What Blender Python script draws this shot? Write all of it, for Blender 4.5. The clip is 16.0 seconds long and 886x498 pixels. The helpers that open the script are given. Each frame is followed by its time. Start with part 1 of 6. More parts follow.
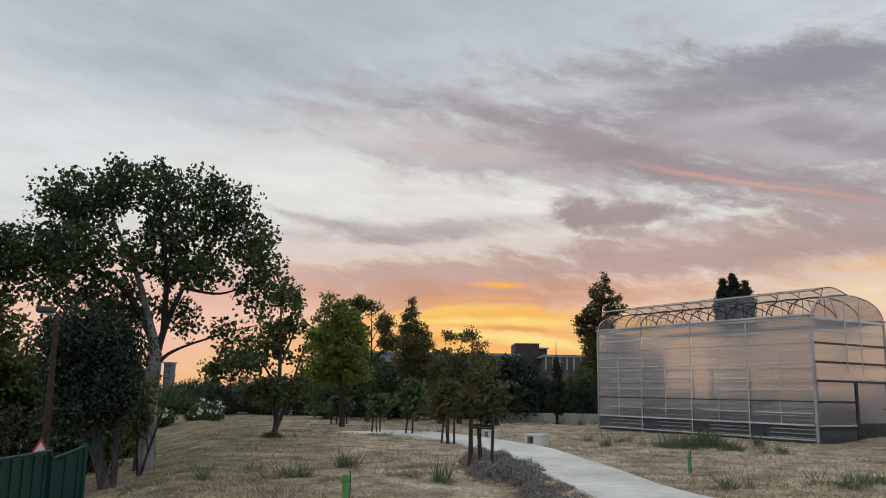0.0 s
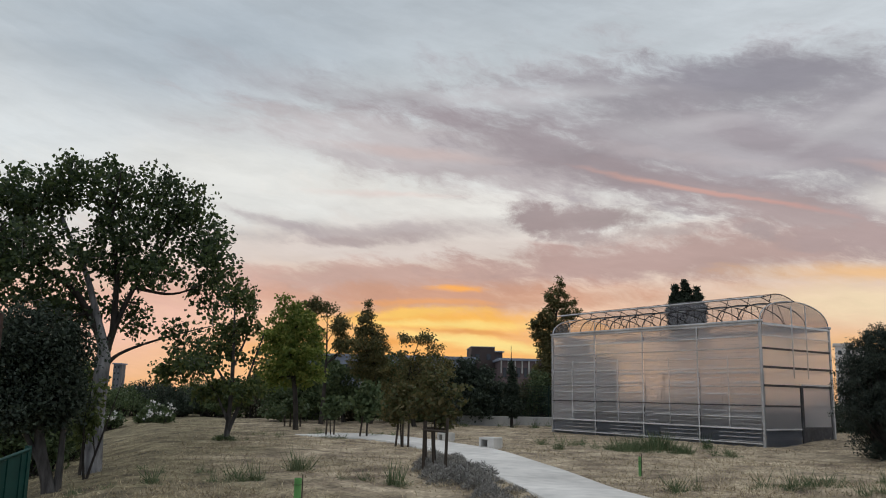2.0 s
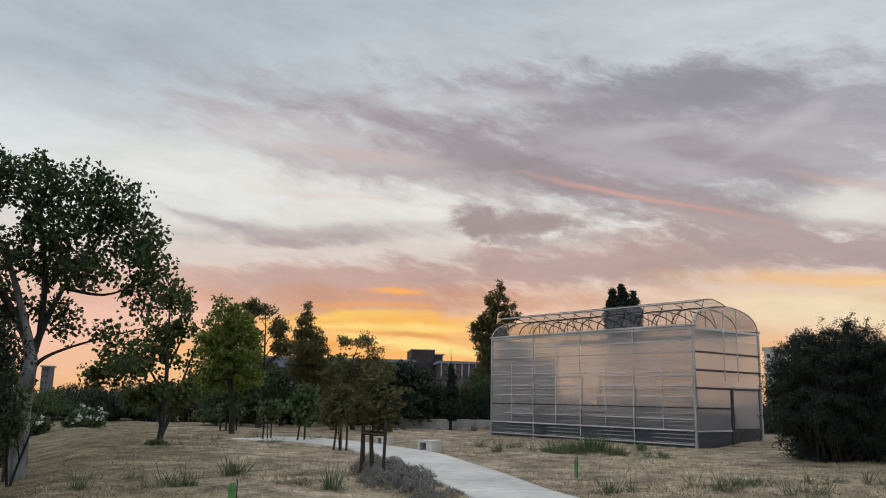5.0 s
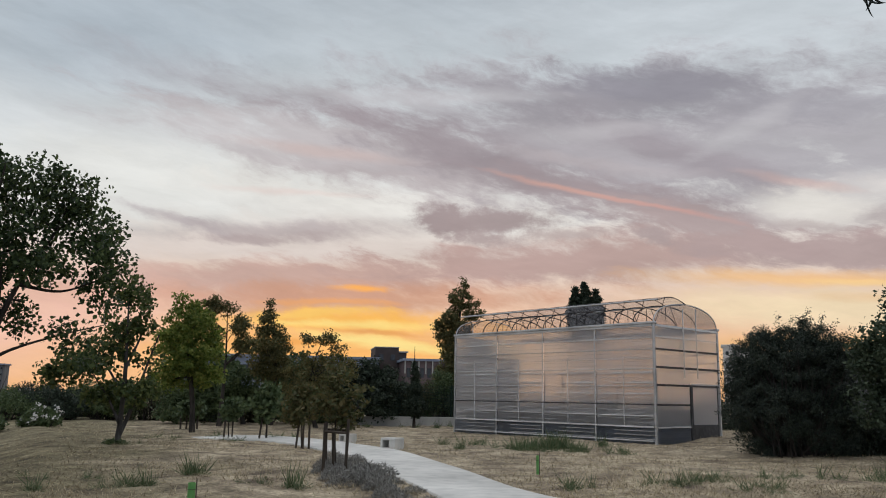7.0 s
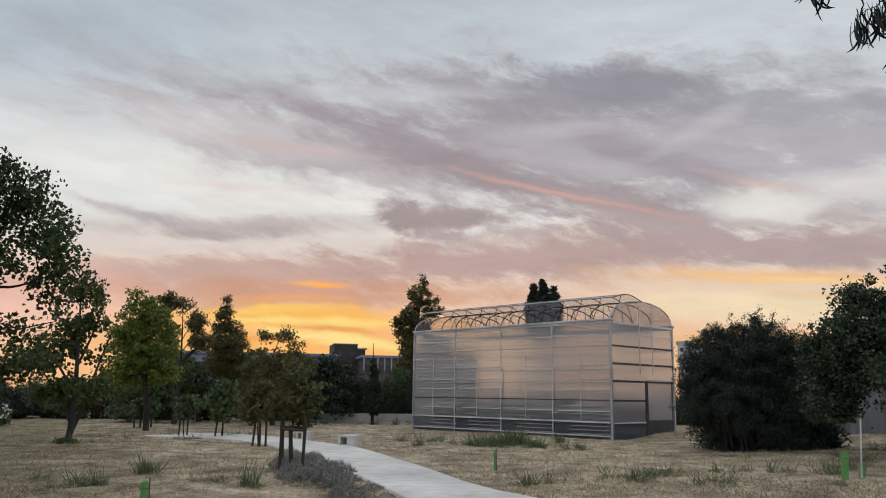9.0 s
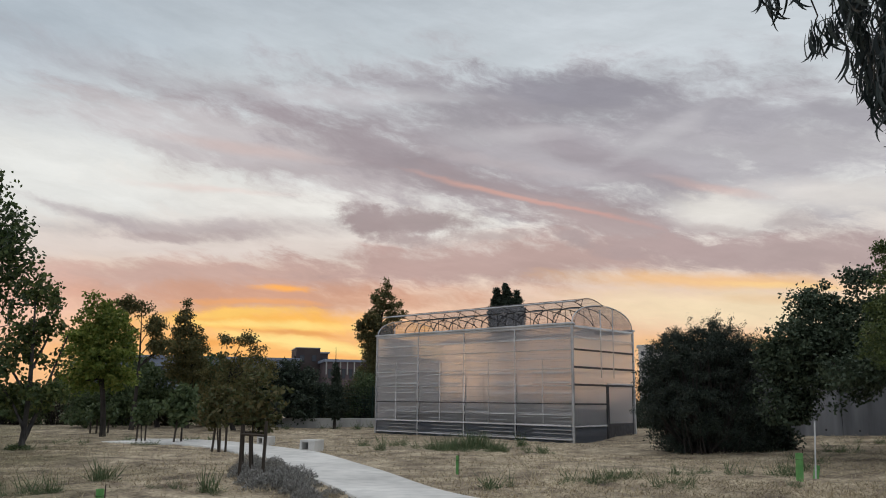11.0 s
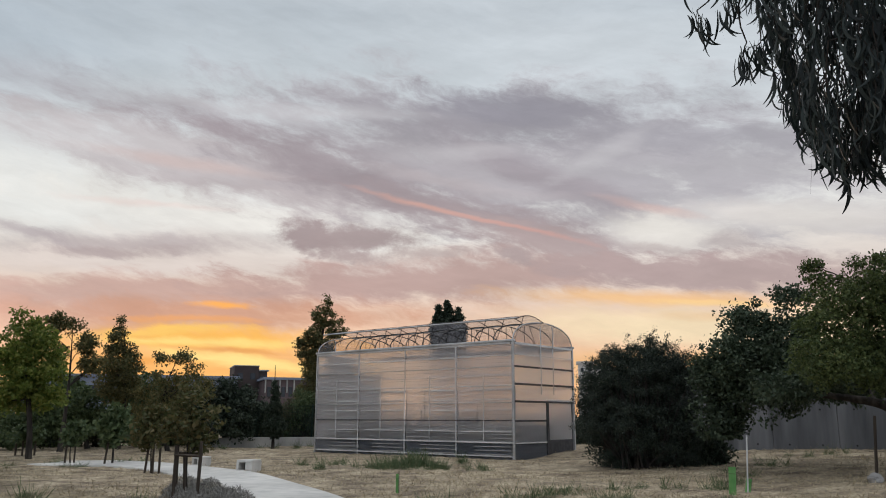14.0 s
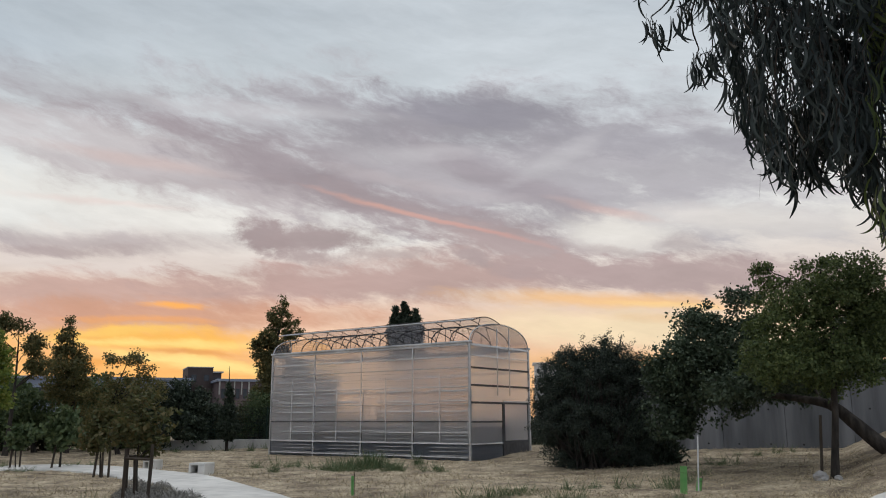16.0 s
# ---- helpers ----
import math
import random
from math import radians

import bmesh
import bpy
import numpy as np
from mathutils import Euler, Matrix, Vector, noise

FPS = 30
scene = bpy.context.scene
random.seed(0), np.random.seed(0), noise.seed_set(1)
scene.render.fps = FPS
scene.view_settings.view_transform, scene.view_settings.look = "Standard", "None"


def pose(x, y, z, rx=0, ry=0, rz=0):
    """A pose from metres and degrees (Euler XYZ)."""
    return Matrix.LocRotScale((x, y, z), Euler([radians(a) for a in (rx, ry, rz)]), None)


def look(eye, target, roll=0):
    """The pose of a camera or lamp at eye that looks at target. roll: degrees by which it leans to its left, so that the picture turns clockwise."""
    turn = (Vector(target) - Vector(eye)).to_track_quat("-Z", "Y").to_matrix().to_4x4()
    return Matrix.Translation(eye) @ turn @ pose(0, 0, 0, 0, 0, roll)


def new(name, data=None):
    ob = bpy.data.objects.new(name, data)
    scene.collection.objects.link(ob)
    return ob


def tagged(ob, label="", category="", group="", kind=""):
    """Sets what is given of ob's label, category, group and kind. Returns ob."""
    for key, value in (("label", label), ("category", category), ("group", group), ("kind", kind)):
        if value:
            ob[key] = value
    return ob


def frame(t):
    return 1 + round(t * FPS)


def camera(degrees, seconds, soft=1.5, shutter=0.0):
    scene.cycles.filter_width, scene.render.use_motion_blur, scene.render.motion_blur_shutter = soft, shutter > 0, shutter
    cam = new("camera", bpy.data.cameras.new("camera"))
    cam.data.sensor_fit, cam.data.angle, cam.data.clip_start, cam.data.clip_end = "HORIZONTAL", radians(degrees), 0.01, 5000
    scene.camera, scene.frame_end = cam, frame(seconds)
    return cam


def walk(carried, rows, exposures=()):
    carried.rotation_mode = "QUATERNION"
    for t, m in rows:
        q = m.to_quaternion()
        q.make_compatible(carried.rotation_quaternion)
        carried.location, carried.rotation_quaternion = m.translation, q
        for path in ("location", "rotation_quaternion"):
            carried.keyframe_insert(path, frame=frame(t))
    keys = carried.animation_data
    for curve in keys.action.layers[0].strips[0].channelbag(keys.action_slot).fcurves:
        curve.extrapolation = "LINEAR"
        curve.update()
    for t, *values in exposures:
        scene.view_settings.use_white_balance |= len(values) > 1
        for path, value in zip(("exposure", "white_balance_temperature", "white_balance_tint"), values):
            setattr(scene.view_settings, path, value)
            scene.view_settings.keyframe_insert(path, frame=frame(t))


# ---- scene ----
cam = camera(57.5, 16.0, soft=1.0)
# seconds, eye x y z, turn of the camera in degrees
ROWS = [
    (0.0, 0.000, 0.000, 1.600, 100.00, -1.03, -0.18),
    (0.5, 0.004, 0.000, 1.601, 100.05, -1.03, -1.01),
    (1.0, 0.008, 0.001, 1.602, 100.10, -1.10, -1.81),
    (1.5, 0.013, 0.001, 1.603, 100.18, -1.29, -2.56),
    (2.0, 0.017, 0.001, 1.604, 100.26, -1.26, -3.29),
    (2.5, 0.021, 0.001, 1.605, 100.39, -1.26, -3.98),
    (3.0, 0.025, 0.002, 1.606, 100.50, -1.22, -4.64),
    (3.5, 0.029, 0.002, 1.607, 100.54, -1.20, -5.31),
    (4.0, 0.033, 0.002, 1.608, 100.56, -1.19, -6.05),
    (6.5, 0.053, 0.003, 1.613, 100.45, -1.03, -9.40),
    (7.0, 0.057, 0.003, 1.614, 100.41, -0.97, -10.01),
    (7.5, 0.061, 0.003, 1.615, 100.35, -0.83, -10.70),
    (8.0, 0.065, 0.004, 1.616, 100.25, -0.82, -11.42),
    (8.5, 0.069, 0.004, 1.616, 100.23, -0.79, -12.17),
    (9.0, 0.073, 0.004, 1.617, 100.22, -0.75, -12.88),
    (11.5, 0.092, 0.005, 1.621, 100.68, -0.54, -16.06),
    (12.0, 0.096, 0.005, 1.621, 100.93, -0.51, -16.66),
    (12.5, 0.100, 0.005, 1.622, 101.17, -0.33, -17.32),
    (13.0, 0.104, 0.005, 1.623, 101.44, -0.23, -18.02),
    (13.5, 0.107, 0.005, 1.623, 101.63, -0.14, -18.76),
    (14.0, 0.111, 0.005, 1.624, 101.74, -0.08, -19.53),
    (14.5, 0.115, 0.005, 1.624, 101.77, -0.02, -20.32),
    (15.0, 0.119, 0.005, 1.625, 101.78, 0.13, -21.06),
    (15.5, 0.122, 0.005, 1.625, 101.82, 0.15, -21.79),
    (16.0, 0.126, 0.005, 1.626, 101.82, 0.18, -22.54),
]
walk(cam, [(t, pose(x, y, z, rx, ry, rz)) for t, x, y, z, rx, ry, rz in ROWS], exposures=[(0.0, 0.0), (9.0, 0.03), (16.0, 0.09)])

# ---------------------------------------------------------------- sky
def lin(r, g, b):
    return tuple(((c / 255 + 0.055) / 1.055) ** 2.4 if c > 10 else c / 255 / 12.92 for c in (r, g, b)) + (1.0,)


world = bpy.data.worlds.new("dusk_sky")
scene.world = world
world.use_nodes = True
SKY = world.node_tree
SKY.nodes.clear()


def sky_math(op, a, b=None, c=None):
    n = SKY.nodes.new("ShaderNodeMath")
    n.operation = op
    for i, v in enumerate((a, b, c)):
        if v is None:
            continue
        if isinstance(v, (int, float)):
            n.inputs[i].default_value = v
        else:
            SKY.links.new(v, n.inputs[i])
    return n.outputs[0]


def sky_range(value, a, b, lo=0.0, hi=1.0):
    n = SKY.nodes.new("ShaderNodeMapRange")
    n.interpolation_type = "SMOOTHSTEP"
    n.inputs["From Min"].default_value, n.inputs["From Max"].default_value = a, b
    n.inputs["To Min"].default_value, n.inputs["To Max"].default_value = lo, hi
    SKY.links.new(value, n.inputs["Value"])
    return n.outputs["Result"]


def sky_mix(factor, a, b, blend="MIX"):
    n = SKY.nodes.new("ShaderNodeMix")
    n.data_type, n.blend_type, n.clamp_factor = "RGBA", blend, True
    for sock, v in ((n.inputs[0], factor), (n.inputs[6], a), (n.inputs[7], b)):
        if isinstance(v, (tuple, int, float)):
            sock.default_value = v
        else:
            SKY.links.new(v, sock)
    return n.outputs[2]


def sky_ramp(value, stops):
    n = SKY.nodes.new("ShaderNodeValToRGB")
    while len(n.color_ramp.elements) < len(stops):
        n.color_ramp.elements.new(0.5)
    for e, (p, col) in zip(n.color_ramp.elements, stops):
        e.position, e.color = p, lin(*col)
    SKY.links.new(value, n.inputs[0])
    return n.outputs[0]


def sky_noise(vec, scale, detail=5.0, rough=0.55, stretch=(1, 1, 1)):
    m = SKY.nodes.new("ShaderNodeMapping")
    m.inputs["Scale"].default_value = stretch
    SKY.links.new(vec, m.inputs["Vector"])
    n = SKY.nodes.new("ShaderNodeTexNoise")
    n.inputs["Scale"].default_value, n.inputs["Detail"].default_value, n.inputs["Roughness"].default_value = scale, detail, rough
    SKY.links.new(m.outputs[0], n.inputs["Vector"])
    return n


tc = SKY.nodes.new("ShaderNodeTexCoord")
sep = SKY.nodes.new("ShaderNodeSeparateXYZ")
SKY.links.new(tc.outputs["Generated"], sep.inputs[0])
AZ = sky_math("MULTIPLY", sky_math("ARCTAN2", sep.outputs[0], sep.outputs[1]), 57.2958)
EL = sky_math("MULTIPLY", sky_math("ARCSINE", sep.outputs[2]), 57.2958)
comb = SKY.nodes.new("ShaderNodeCombineXYZ")
SKY.links.new(AZ, comb.inputs[0])
SKY.links.new(EL, comb.inputs[1])
PLANE = comb.outputs[0]

# wisps: the cloud plane bent by noise at two scales
bend = sky_noise(PLANE, 0.09, 4.0, 0.55, (0.6, 1.5, 1))
fine = sky_noise(PLANE, 0.35, 5.0, 0.6, (0.5, 1.6, 1))


def bent(amount, amount_fine):
    a = SKY.nodes.new("ShaderNodeVectorMath")
    a.operation = "SUBTRACT"
    SKY.links.new(bend.outputs["Color"], a.inputs[0])
    a.inputs[1].default_value = (0.5, 0.5, 0.5)
    b = SKY.nodes.new("ShaderNodeVectorMath")
    b.operation = "MULTIPLY_ADD"
    SKY.links.new(a.outputs[0], b.inputs[0])
    b.inputs[1].default_value = (amount * 1.6, amount, 0)
    SKY.links.new(PLANE, b.inputs[2])
    c = SKY.nodes.new("ShaderNodeVectorMath")
    c.operation = "SUBTRACT"
    SKY.links.new(fine.outputs["Color"], c.inputs[0])
    c.inputs[1].default_value = (0.5, 0.5, 0.5)
    d = SKY.nodes.new("ShaderNodeVectorMath")
    d.operation = "MULTIPLY_ADD"
    SKY.links.new(c.outputs[0], d.inputs[0])
    d.inputs[1].default_value = (amount_fine * 1.6, amount_fine, 0)
    SKY.links.new(b.outputs[0], d.inputs[2])
    return d.outputs[0]


def frayed(plane, scale, ax, ay, seed):
    """The plane torn once more by small puffs of noise."""
    n = sky_noise(PLANE, scale, 6.0, 0.65, (0.8, 1.3, 1))
    n.noise_dimensions = "4D"
    n.inputs["W"].default_value = seed
    a = SKY.nodes.new("ShaderNodeVectorMath")
    a.operation = "SUBTRACT"
    SKY.links.new(n.outputs["Color"], a.inputs[0])
    a.inputs[1].default_value = (0.5, 0.5, 0.5)
    b = SKY.nodes.new("ShaderNodeVectorMath")
    b.operation = "MULTIPLY_ADD"
    SKY.links.new(a.outputs[0], b.inputs[0])
    b.inputs[1].default_value = (ax, ay, 0)
    SKY.links.new(plane, b.inputs[2])
    return b.outputs[0]


SOFT = bent(2.2, 1.3)
CRISP = bent(1.0, 0.9)
PUFF = frayed(PLANE, 0.5, 2.4, 1.4, 7.0)

# clear air: from the horizon's glow up to the pale grey-blue height
height = sky_math("DIVIDE", sky_math("ADD", EL, 2.0), 62.0)
color = sky_ramp(height, [
    (0.0, (240, 180, 130)), (0.075, (246, 196, 146)), (0.13, (238, 202, 176)), (0.19, (224, 212, 204)), (0.26, (228, 228, 225)),
    (0.34, (212, 217, 220)), (0.41, (196, 204, 210)), (0.48, (184, 193, 201)), (0.64, (226, 231, 236)), (1.0, (240, 244, 250))])

# fibres: long hairs of cloud that drift down to one side, and a rounder curl
hair_turn = SKY.nodes.new("ShaderNodeMapping")
hair_turn.inputs["Rotation"].default_value = (0, 0, radians(15))
SKY.links.new(bent(2.4, 1.2), hair_turn.inputs["Vector"])
HAIR = sky_noise(hair_turn.outputs[0], 0.5, 10.0, 0.68, (0.34, 1.0, 1)).outputs[0]
CURL = sky_noise(PLANE, 0.7, 9.0, 0.7, (0.7, 1.2, 1)).outputs[0]


def cloud(color, az, el, length, depth, tilt, tint, amount, soft=0.6, plane=None, fray=1.6):
    """One bank of cloud: its middle and half sizes in degrees of sky, its tilt, colour, density, softness and how far it is frayed."""
    m = SKY.nodes.new("ShaderNodeMapping")
    m.vector_type = "TEXTURE"
    m.inputs["Location"].default_value = (az, el, 0)
    m.inputs["Rotation"].default_value = (0, 0, radians(tilt))
    m.inputs["Scale"].default_value = (length, depth, 1)
    SKY.links.new(plane, m.inputs["Vector"])
    v = SKY.nodes.new("ShaderNodeVectorMath")
    v.operation = "LENGTH"
    SKY.links.new(m.outputs[0], v.inputs[0])
    torn = sky_math("MULTIPLY_ADD", CURL if plane == PUFF else HAIR, fray * 1.9, -0.95 * fray)
    k = sky_range(sky_math("ADD", v.outputs["Value"], torn), 1.0 - soft, 1.0 + soft, amount, 0.0)
    return sky_mix(k, color, lin(*tint))


# clear air: darker blue overhead, paler towards the light
color = cloud(color, 32.9, 23.7, 14.4, 3.85, -9, (208, 215, 221), 0.8, 0.9, PLANE, 0.6)
color = cloud(color, -16.2, 22.9, 11.8, 3.85, 8, (172, 184, 195), 0.75, 0.9, PLANE, 0.6)
color = cloud(color, -28.1, 13.2, 8.9, 4.24, 13, (220, 227, 231), 0.8, 0.8, PLANE, 0.6)
# the white gap under the high bank
color = cloud(color, -13.2, 13.4, 15.3, 2.39, 4, (230, 231, 228), 0.95, 0.7, SOFT, 1.6)
color = cloud(color, 8.7, 13.3, 14.5, 1.16, -4, (235, 233, 228), 0.95, 0.6, SOFT, 1.6)
color = cloud(color, -2.2, 9.9, 12.1, 0.85, 2, (222, 211, 205), 0.8, 0.7, SOFT, 1.6)
color = cloud(color, 20.0, 11.3, 5.4, 0.69, 5, (226, 216, 209), 0.8, 0.7, SOFT, 1.6)
# the high bank: pale body, darker folds, light wisps
color = cloud(color, 7.4, 16.4, 16.1, 2.31, -7, (184, 175, 178), 0.92, 0.55, SOFT, 1.6)
color = cloud(color, -3.8, 17.8, 10.0, 1.31, -1, (206, 203, 205), 0.6, 0.8, SOFT, 1.6)
color = cloud(color, 23.1, 17.6, 15.8, 4.31, -10, (175, 170, 176), 0.94, 0.55, SOFT, 1.6)
color = cloud(color, 37.9, 17.2, 11.3, 3.85, -14, (181, 178, 184), 0.9, 0.65, SOFT, 1.6)
color = cloud(color, 24.4, 20.7, 11.3, 1.69, -2, (152, 149, 157), 0.85, 0.8, SOFT, 1.6)
color = cloud(color, 24.9, 21.8, 6.3, 1.00, -6, (150, 148, 158), 0.85, 0.7, SOFT, 1.6)
color = cloud(color, 38.5, 18.7, 7.5, 0.85, -11, (164, 162, 170), 0.7, 0.8, SOFT, 1.6)
color = cloud(color, -1.3, 20.6, 10.0, 1.23, -6, (172, 166, 172), 0.6, 0.9, SOFT, 1.6)
color = cloud(color, 10.7, 17.3, 11.3, 1.31, -15, (158, 148, 154), 0.85, 0.8, SOFT, 1.6)
color = cloud(color, 23.9, 13.6, 10.0, 1.31, -12, (166, 153, 157), 0.92, 0.65, SOFT, 1.6)
color = cloud(color, 27.8, 16.5, 7.3, 0.92, -23, (160, 152, 159), 0.75, 0.8, SOFT, 1.6)
color = cloud(color, 28.0, 11.9, 6.9, 1.23, -14, (177, 160, 160), 0.92, 0.5, SOFT, 1.6)
color = cloud(color, 4.3, 20.9, 6.6, 0.35, -5, (202, 203, 207), 0.4, 0.9, SOFT, 1.6)
color = cloud(color, 10.7, 21.2, 5.4, 0.46, -0, (202, 201, 205), 0.6, 0.9, SOFT, 1.6)
color = cloud(color, 21.1, 18.7, 3.9, 0.46, 5, (196, 193, 197), 0.6, 0.9, SOFT, 1.6)
color = cloud(color, 31.1, 18.2, 2.8, 0.50, 25, (198, 196, 200), 0.55, 0.9, SOFT, 1.6)
color = cloud(color, 20.6, 16.5, 6.2, 0.31, -9, (190, 182, 185), 0.55, 0.9, SOFT, 1.6)
color = cloud(color, 35.4, 12.8, 3.5, 1.00, -9, (229, 225, 219), 0.95, 0.6, SOFT, 1.6)
color = cloud(color, 42.7, 13.2, 5.4, 0.85, -9, (224, 219, 215), 0.85, 0.7, SOFT, 1.6)
color = cloud(color, 40.0, 11.5, 1.8, 0.62, -15, (184, 174, 174), 0.8, 0.7, SOFT, 1.6)
# the rosy bank over the horizon
color = cloud(color, -0.5, 7.8, 14.9, 1.39, 4, (199, 167, 158), 0.92, 0.45, SOFT, 1.6)
color = cloud(color, 19.6, 9.5, 13.6, 1.54, 2, (188, 161, 156), 0.94, 0.45, SOFT, 1.6)
color = cloud(color, 38.6, 9.5, 12.6, 1.23, -6, (180, 160, 159), 0.94, 0.45, SOFT, 1.6)
color = cloud(color, 2.4, 6.6, 16.6, 0.92, 2, (208, 158, 134), 0.85, 0.7, SOFT, 1.6)
color = cloud(color, -16.6, 7.4, 7.7, 0.69, 3, (222, 186, 174), 0.7, 0.8, SOFT, 1.6)
# torn scraps in the white gap
color = cloud(color, -1.4, 11.4, 7.6, 0.58, 4, (178, 166, 168), 0.75, 0.9, SOFT, 2.0)
color = cloud(color, -8.9, 11.5, 3.0, 0.27, -12, (184, 174, 177), 0.75, 0.8, SOFT, 2.2)
color = cloud(color, -3.4, 10.7, 3.6, 0.31, 6, (180, 166, 166), 0.8, 0.7, SOFT, 2.2)
color = cloud(color, 9.8, 12.3, 2.0, 1.00, -18, (164, 149, 151), 0.95, 0.4, PUFF, 1.0)
color = cloud(color, 13.1, 12.3, 4.1, 0.92, 2, (168, 153, 154), 0.95, 0.5, PUFF, 1.2)
color = cloud(color, 12.7, 11.2, 2.7, 0.46, -2, (176, 160, 160), 0.85, 0.6, PUFF, 1.4)
color = cloud(color, 18.2, 11.5, 2.9, 0.35, 2, (184, 170, 168), 0.75, 0.7, PUFF, 1.6)
color = cloud(color, 24.6, 11.3, 1.4, 0.50, -8, (174, 158, 158), 0.85, 0.5, PUFF, 1.2)
color = cloud(color, 34.7, 11.3, 2.0, 0.31, -10, (188, 176, 174), 0.6, 0.8, PUFF, 1.6)
# streaks lit from below
color = cloud(color, 19.0, 14.6, 4.4, 0.17, -13, (218, 170, 157), 0.7, 0.9, CRISP, 0.8)
color = cloud(color, 25.1, 13.2, 4.0, 0.17, -13, (207, 162, 154), 0.75, 0.9, CRISP, 0.8)
color = cloud(color, 34.5, 14.3, 2.8, 0.23, -13, (210, 180, 174), 0.55, 0.9, CRISP, 0.8)
color = cloud(color, 1.0, 16.9, 4.8, 0.35, -3, (207, 184, 179), 0.55, 0.9, CRISP, 0.8)
color = cloud(color, -1.1, 14.0, 4.0, 0.19, -0, (234, 212, 206), 0.5, 0.9, CRISP, 0.8)
# the glow along the horizon
color = cloud(color, -21.3, 3.9, 12.8, 2.23, 4, (245, 198, 181), 0.88, 0.8, PLANE, 0.6)
color = cloud(color, 3.5, 3.2, 14.0, 1.77, 1, (250, 186, 110), 0.92, 0.7, CRISP, 0.8)
color = cloud(color, 2.7, 5.2, 7.7, 0.77, -0, (253, 190, 92), 0.92, 0.7, CRISP, 1.2)
color = cloud(color, 0.7, 5.7, 3.7, 0.23, 3, (255, 206, 112), 0.9, 0.8, CRISP, 1.6)
color = cloud(color, 3.9, 5.0, 5.5, 0.27, 0, (255, 224, 138), 0.92, 0.8, CRISP, 1.6)
color = cloud(color, 6.5, 3.7, 5.3, 0.46, -5, (255, 230, 150), 0.95, 0.7, CRISP, 1.2)
color = cloud(color, 5.2, 4.5, 3.1, 0.15, -1, (226, 158, 98), 0.7, 0.8, CRISP, 1.6)
color = cloud(color, -0.2, 3.6, 3.0, 0.19, -0, (244, 170, 92), 0.7, 0.8, CRISP, 1.6)
color = cloud(color, 4.0, 7.4, 1.9, 0.23, 0, (252, 178, 96), 0.95, 0.7, CRISP, 1.6)
color = cloud(color, 1.8, 6.4, 4.2, 0.15, 1, (240, 170, 110), 0.7, 0.8, CRISP, 1.6)
color = cloud(color, 34.0, 8.0, 8.8, 0.50, -3, (241, 194, 142), 0.88, 0.7, CRISP, 1.2)
color = cloud(color, 38.7, 7.5, 4.3, 0.19, -5, (252, 208, 142), 0.85, 0.8, CRISP, 1.6)
color = cloud(color, 37.2, 5.8, 10.8, 1.31, -3, (244, 223, 187), 0.92, 0.7, CRISP, 0.8)
color = cloud(color, 40.7, 6.4, 5.1, 0.27, -4, (240, 203, 160), 0.7, 0.8, CRISP, 1.6)
color = cloud(color, 37.1, 3.7, 10.7, 0.62, -1, (240, 188, 130), 0.85, 0.7, CRISP, 0.8)
streak = sky_noise(SOFT, 0.26, 7.0, 0.62, (0.4, 1.5, 1))
mottle = sky_range(streak.outputs[0], 0.28, 0.72, 0.93, 1.06)
color = sky_mix(1.0, color, mottle, "MULTIPLY")
wisp_turn = SKY.nodes.new("ShaderNodeMapping")
wisp_turn.inputs["Rotation"].default_value = (0, 0, radians(14))
SKY.links.new(CRISP, wisp_turn.inputs["Vector"])
wisp = sky_noise(wisp_turn.outputs[0], 0.5, 8.0, 0.68, (0.22, 1.8, 1))
color = sky_mix(1.0, color, sky_range(wisp.outputs[0], 0.3, 0.7, 0.975, 1.025), "MULTIPLY")

# away from the sunken sun the low sky is cool
away = sky_range(sky_math("ABSOLUTE", sky_math("SUBTRACT", AZ, 5.0)), 60.0, 120.0)
cool = sky_ramp(height, [(0.0, (150, 158, 176)), (0.2, (168, 178, 196)), (0.5, (196, 206, 220)), (0.75, (226, 232, 240)), (1.0, (240, 244, 250))])
color = sky_mix(away, color, cool)

air = SKY.nodes.new("ShaderNodeTexSky")
air.sky_type, air.sun_disc = "NISHITA", False
air.sun_elevation, air.sun_rotation = radians(1.0), radians(5.0)
bg = SKY.nodes.new("ShaderNodeBackground")
SKY.links.new(color, bg.inputs[0])
bg.inputs[1].default_value = 1.0
bg_air = SKY.nodes.new("ShaderNodeBackground")
SKY.links.new(air.outputs[0], bg_air.inputs[0])
bg_air.inputs[1].default_value = 0.05
both = SKY.nodes.new("ShaderNodeMixShader")
both.inputs[0].default_value = 0.06
SKY.links.new(bg.outputs[0], both.inputs[1])
SKY.links.new(bg_air.outputs[0], both.inputs[2])
out = SKY.nodes.new("ShaderNodeOutputWorld")
SKY.links.new(both.outputs[0], out.inputs[0])

sun = new("sun", bpy.data.lights.new("sun", "SUN"))
sun.data.energy, sun.data.angle, sun.data.color = 0.12, radians(28), (1.0, 0.72, 0.45)
sun.matrix_world = look((0, 0, 0), (-math.sin(radians(5)), -math.cos(radians(5)), -math.tan(radians(5))))

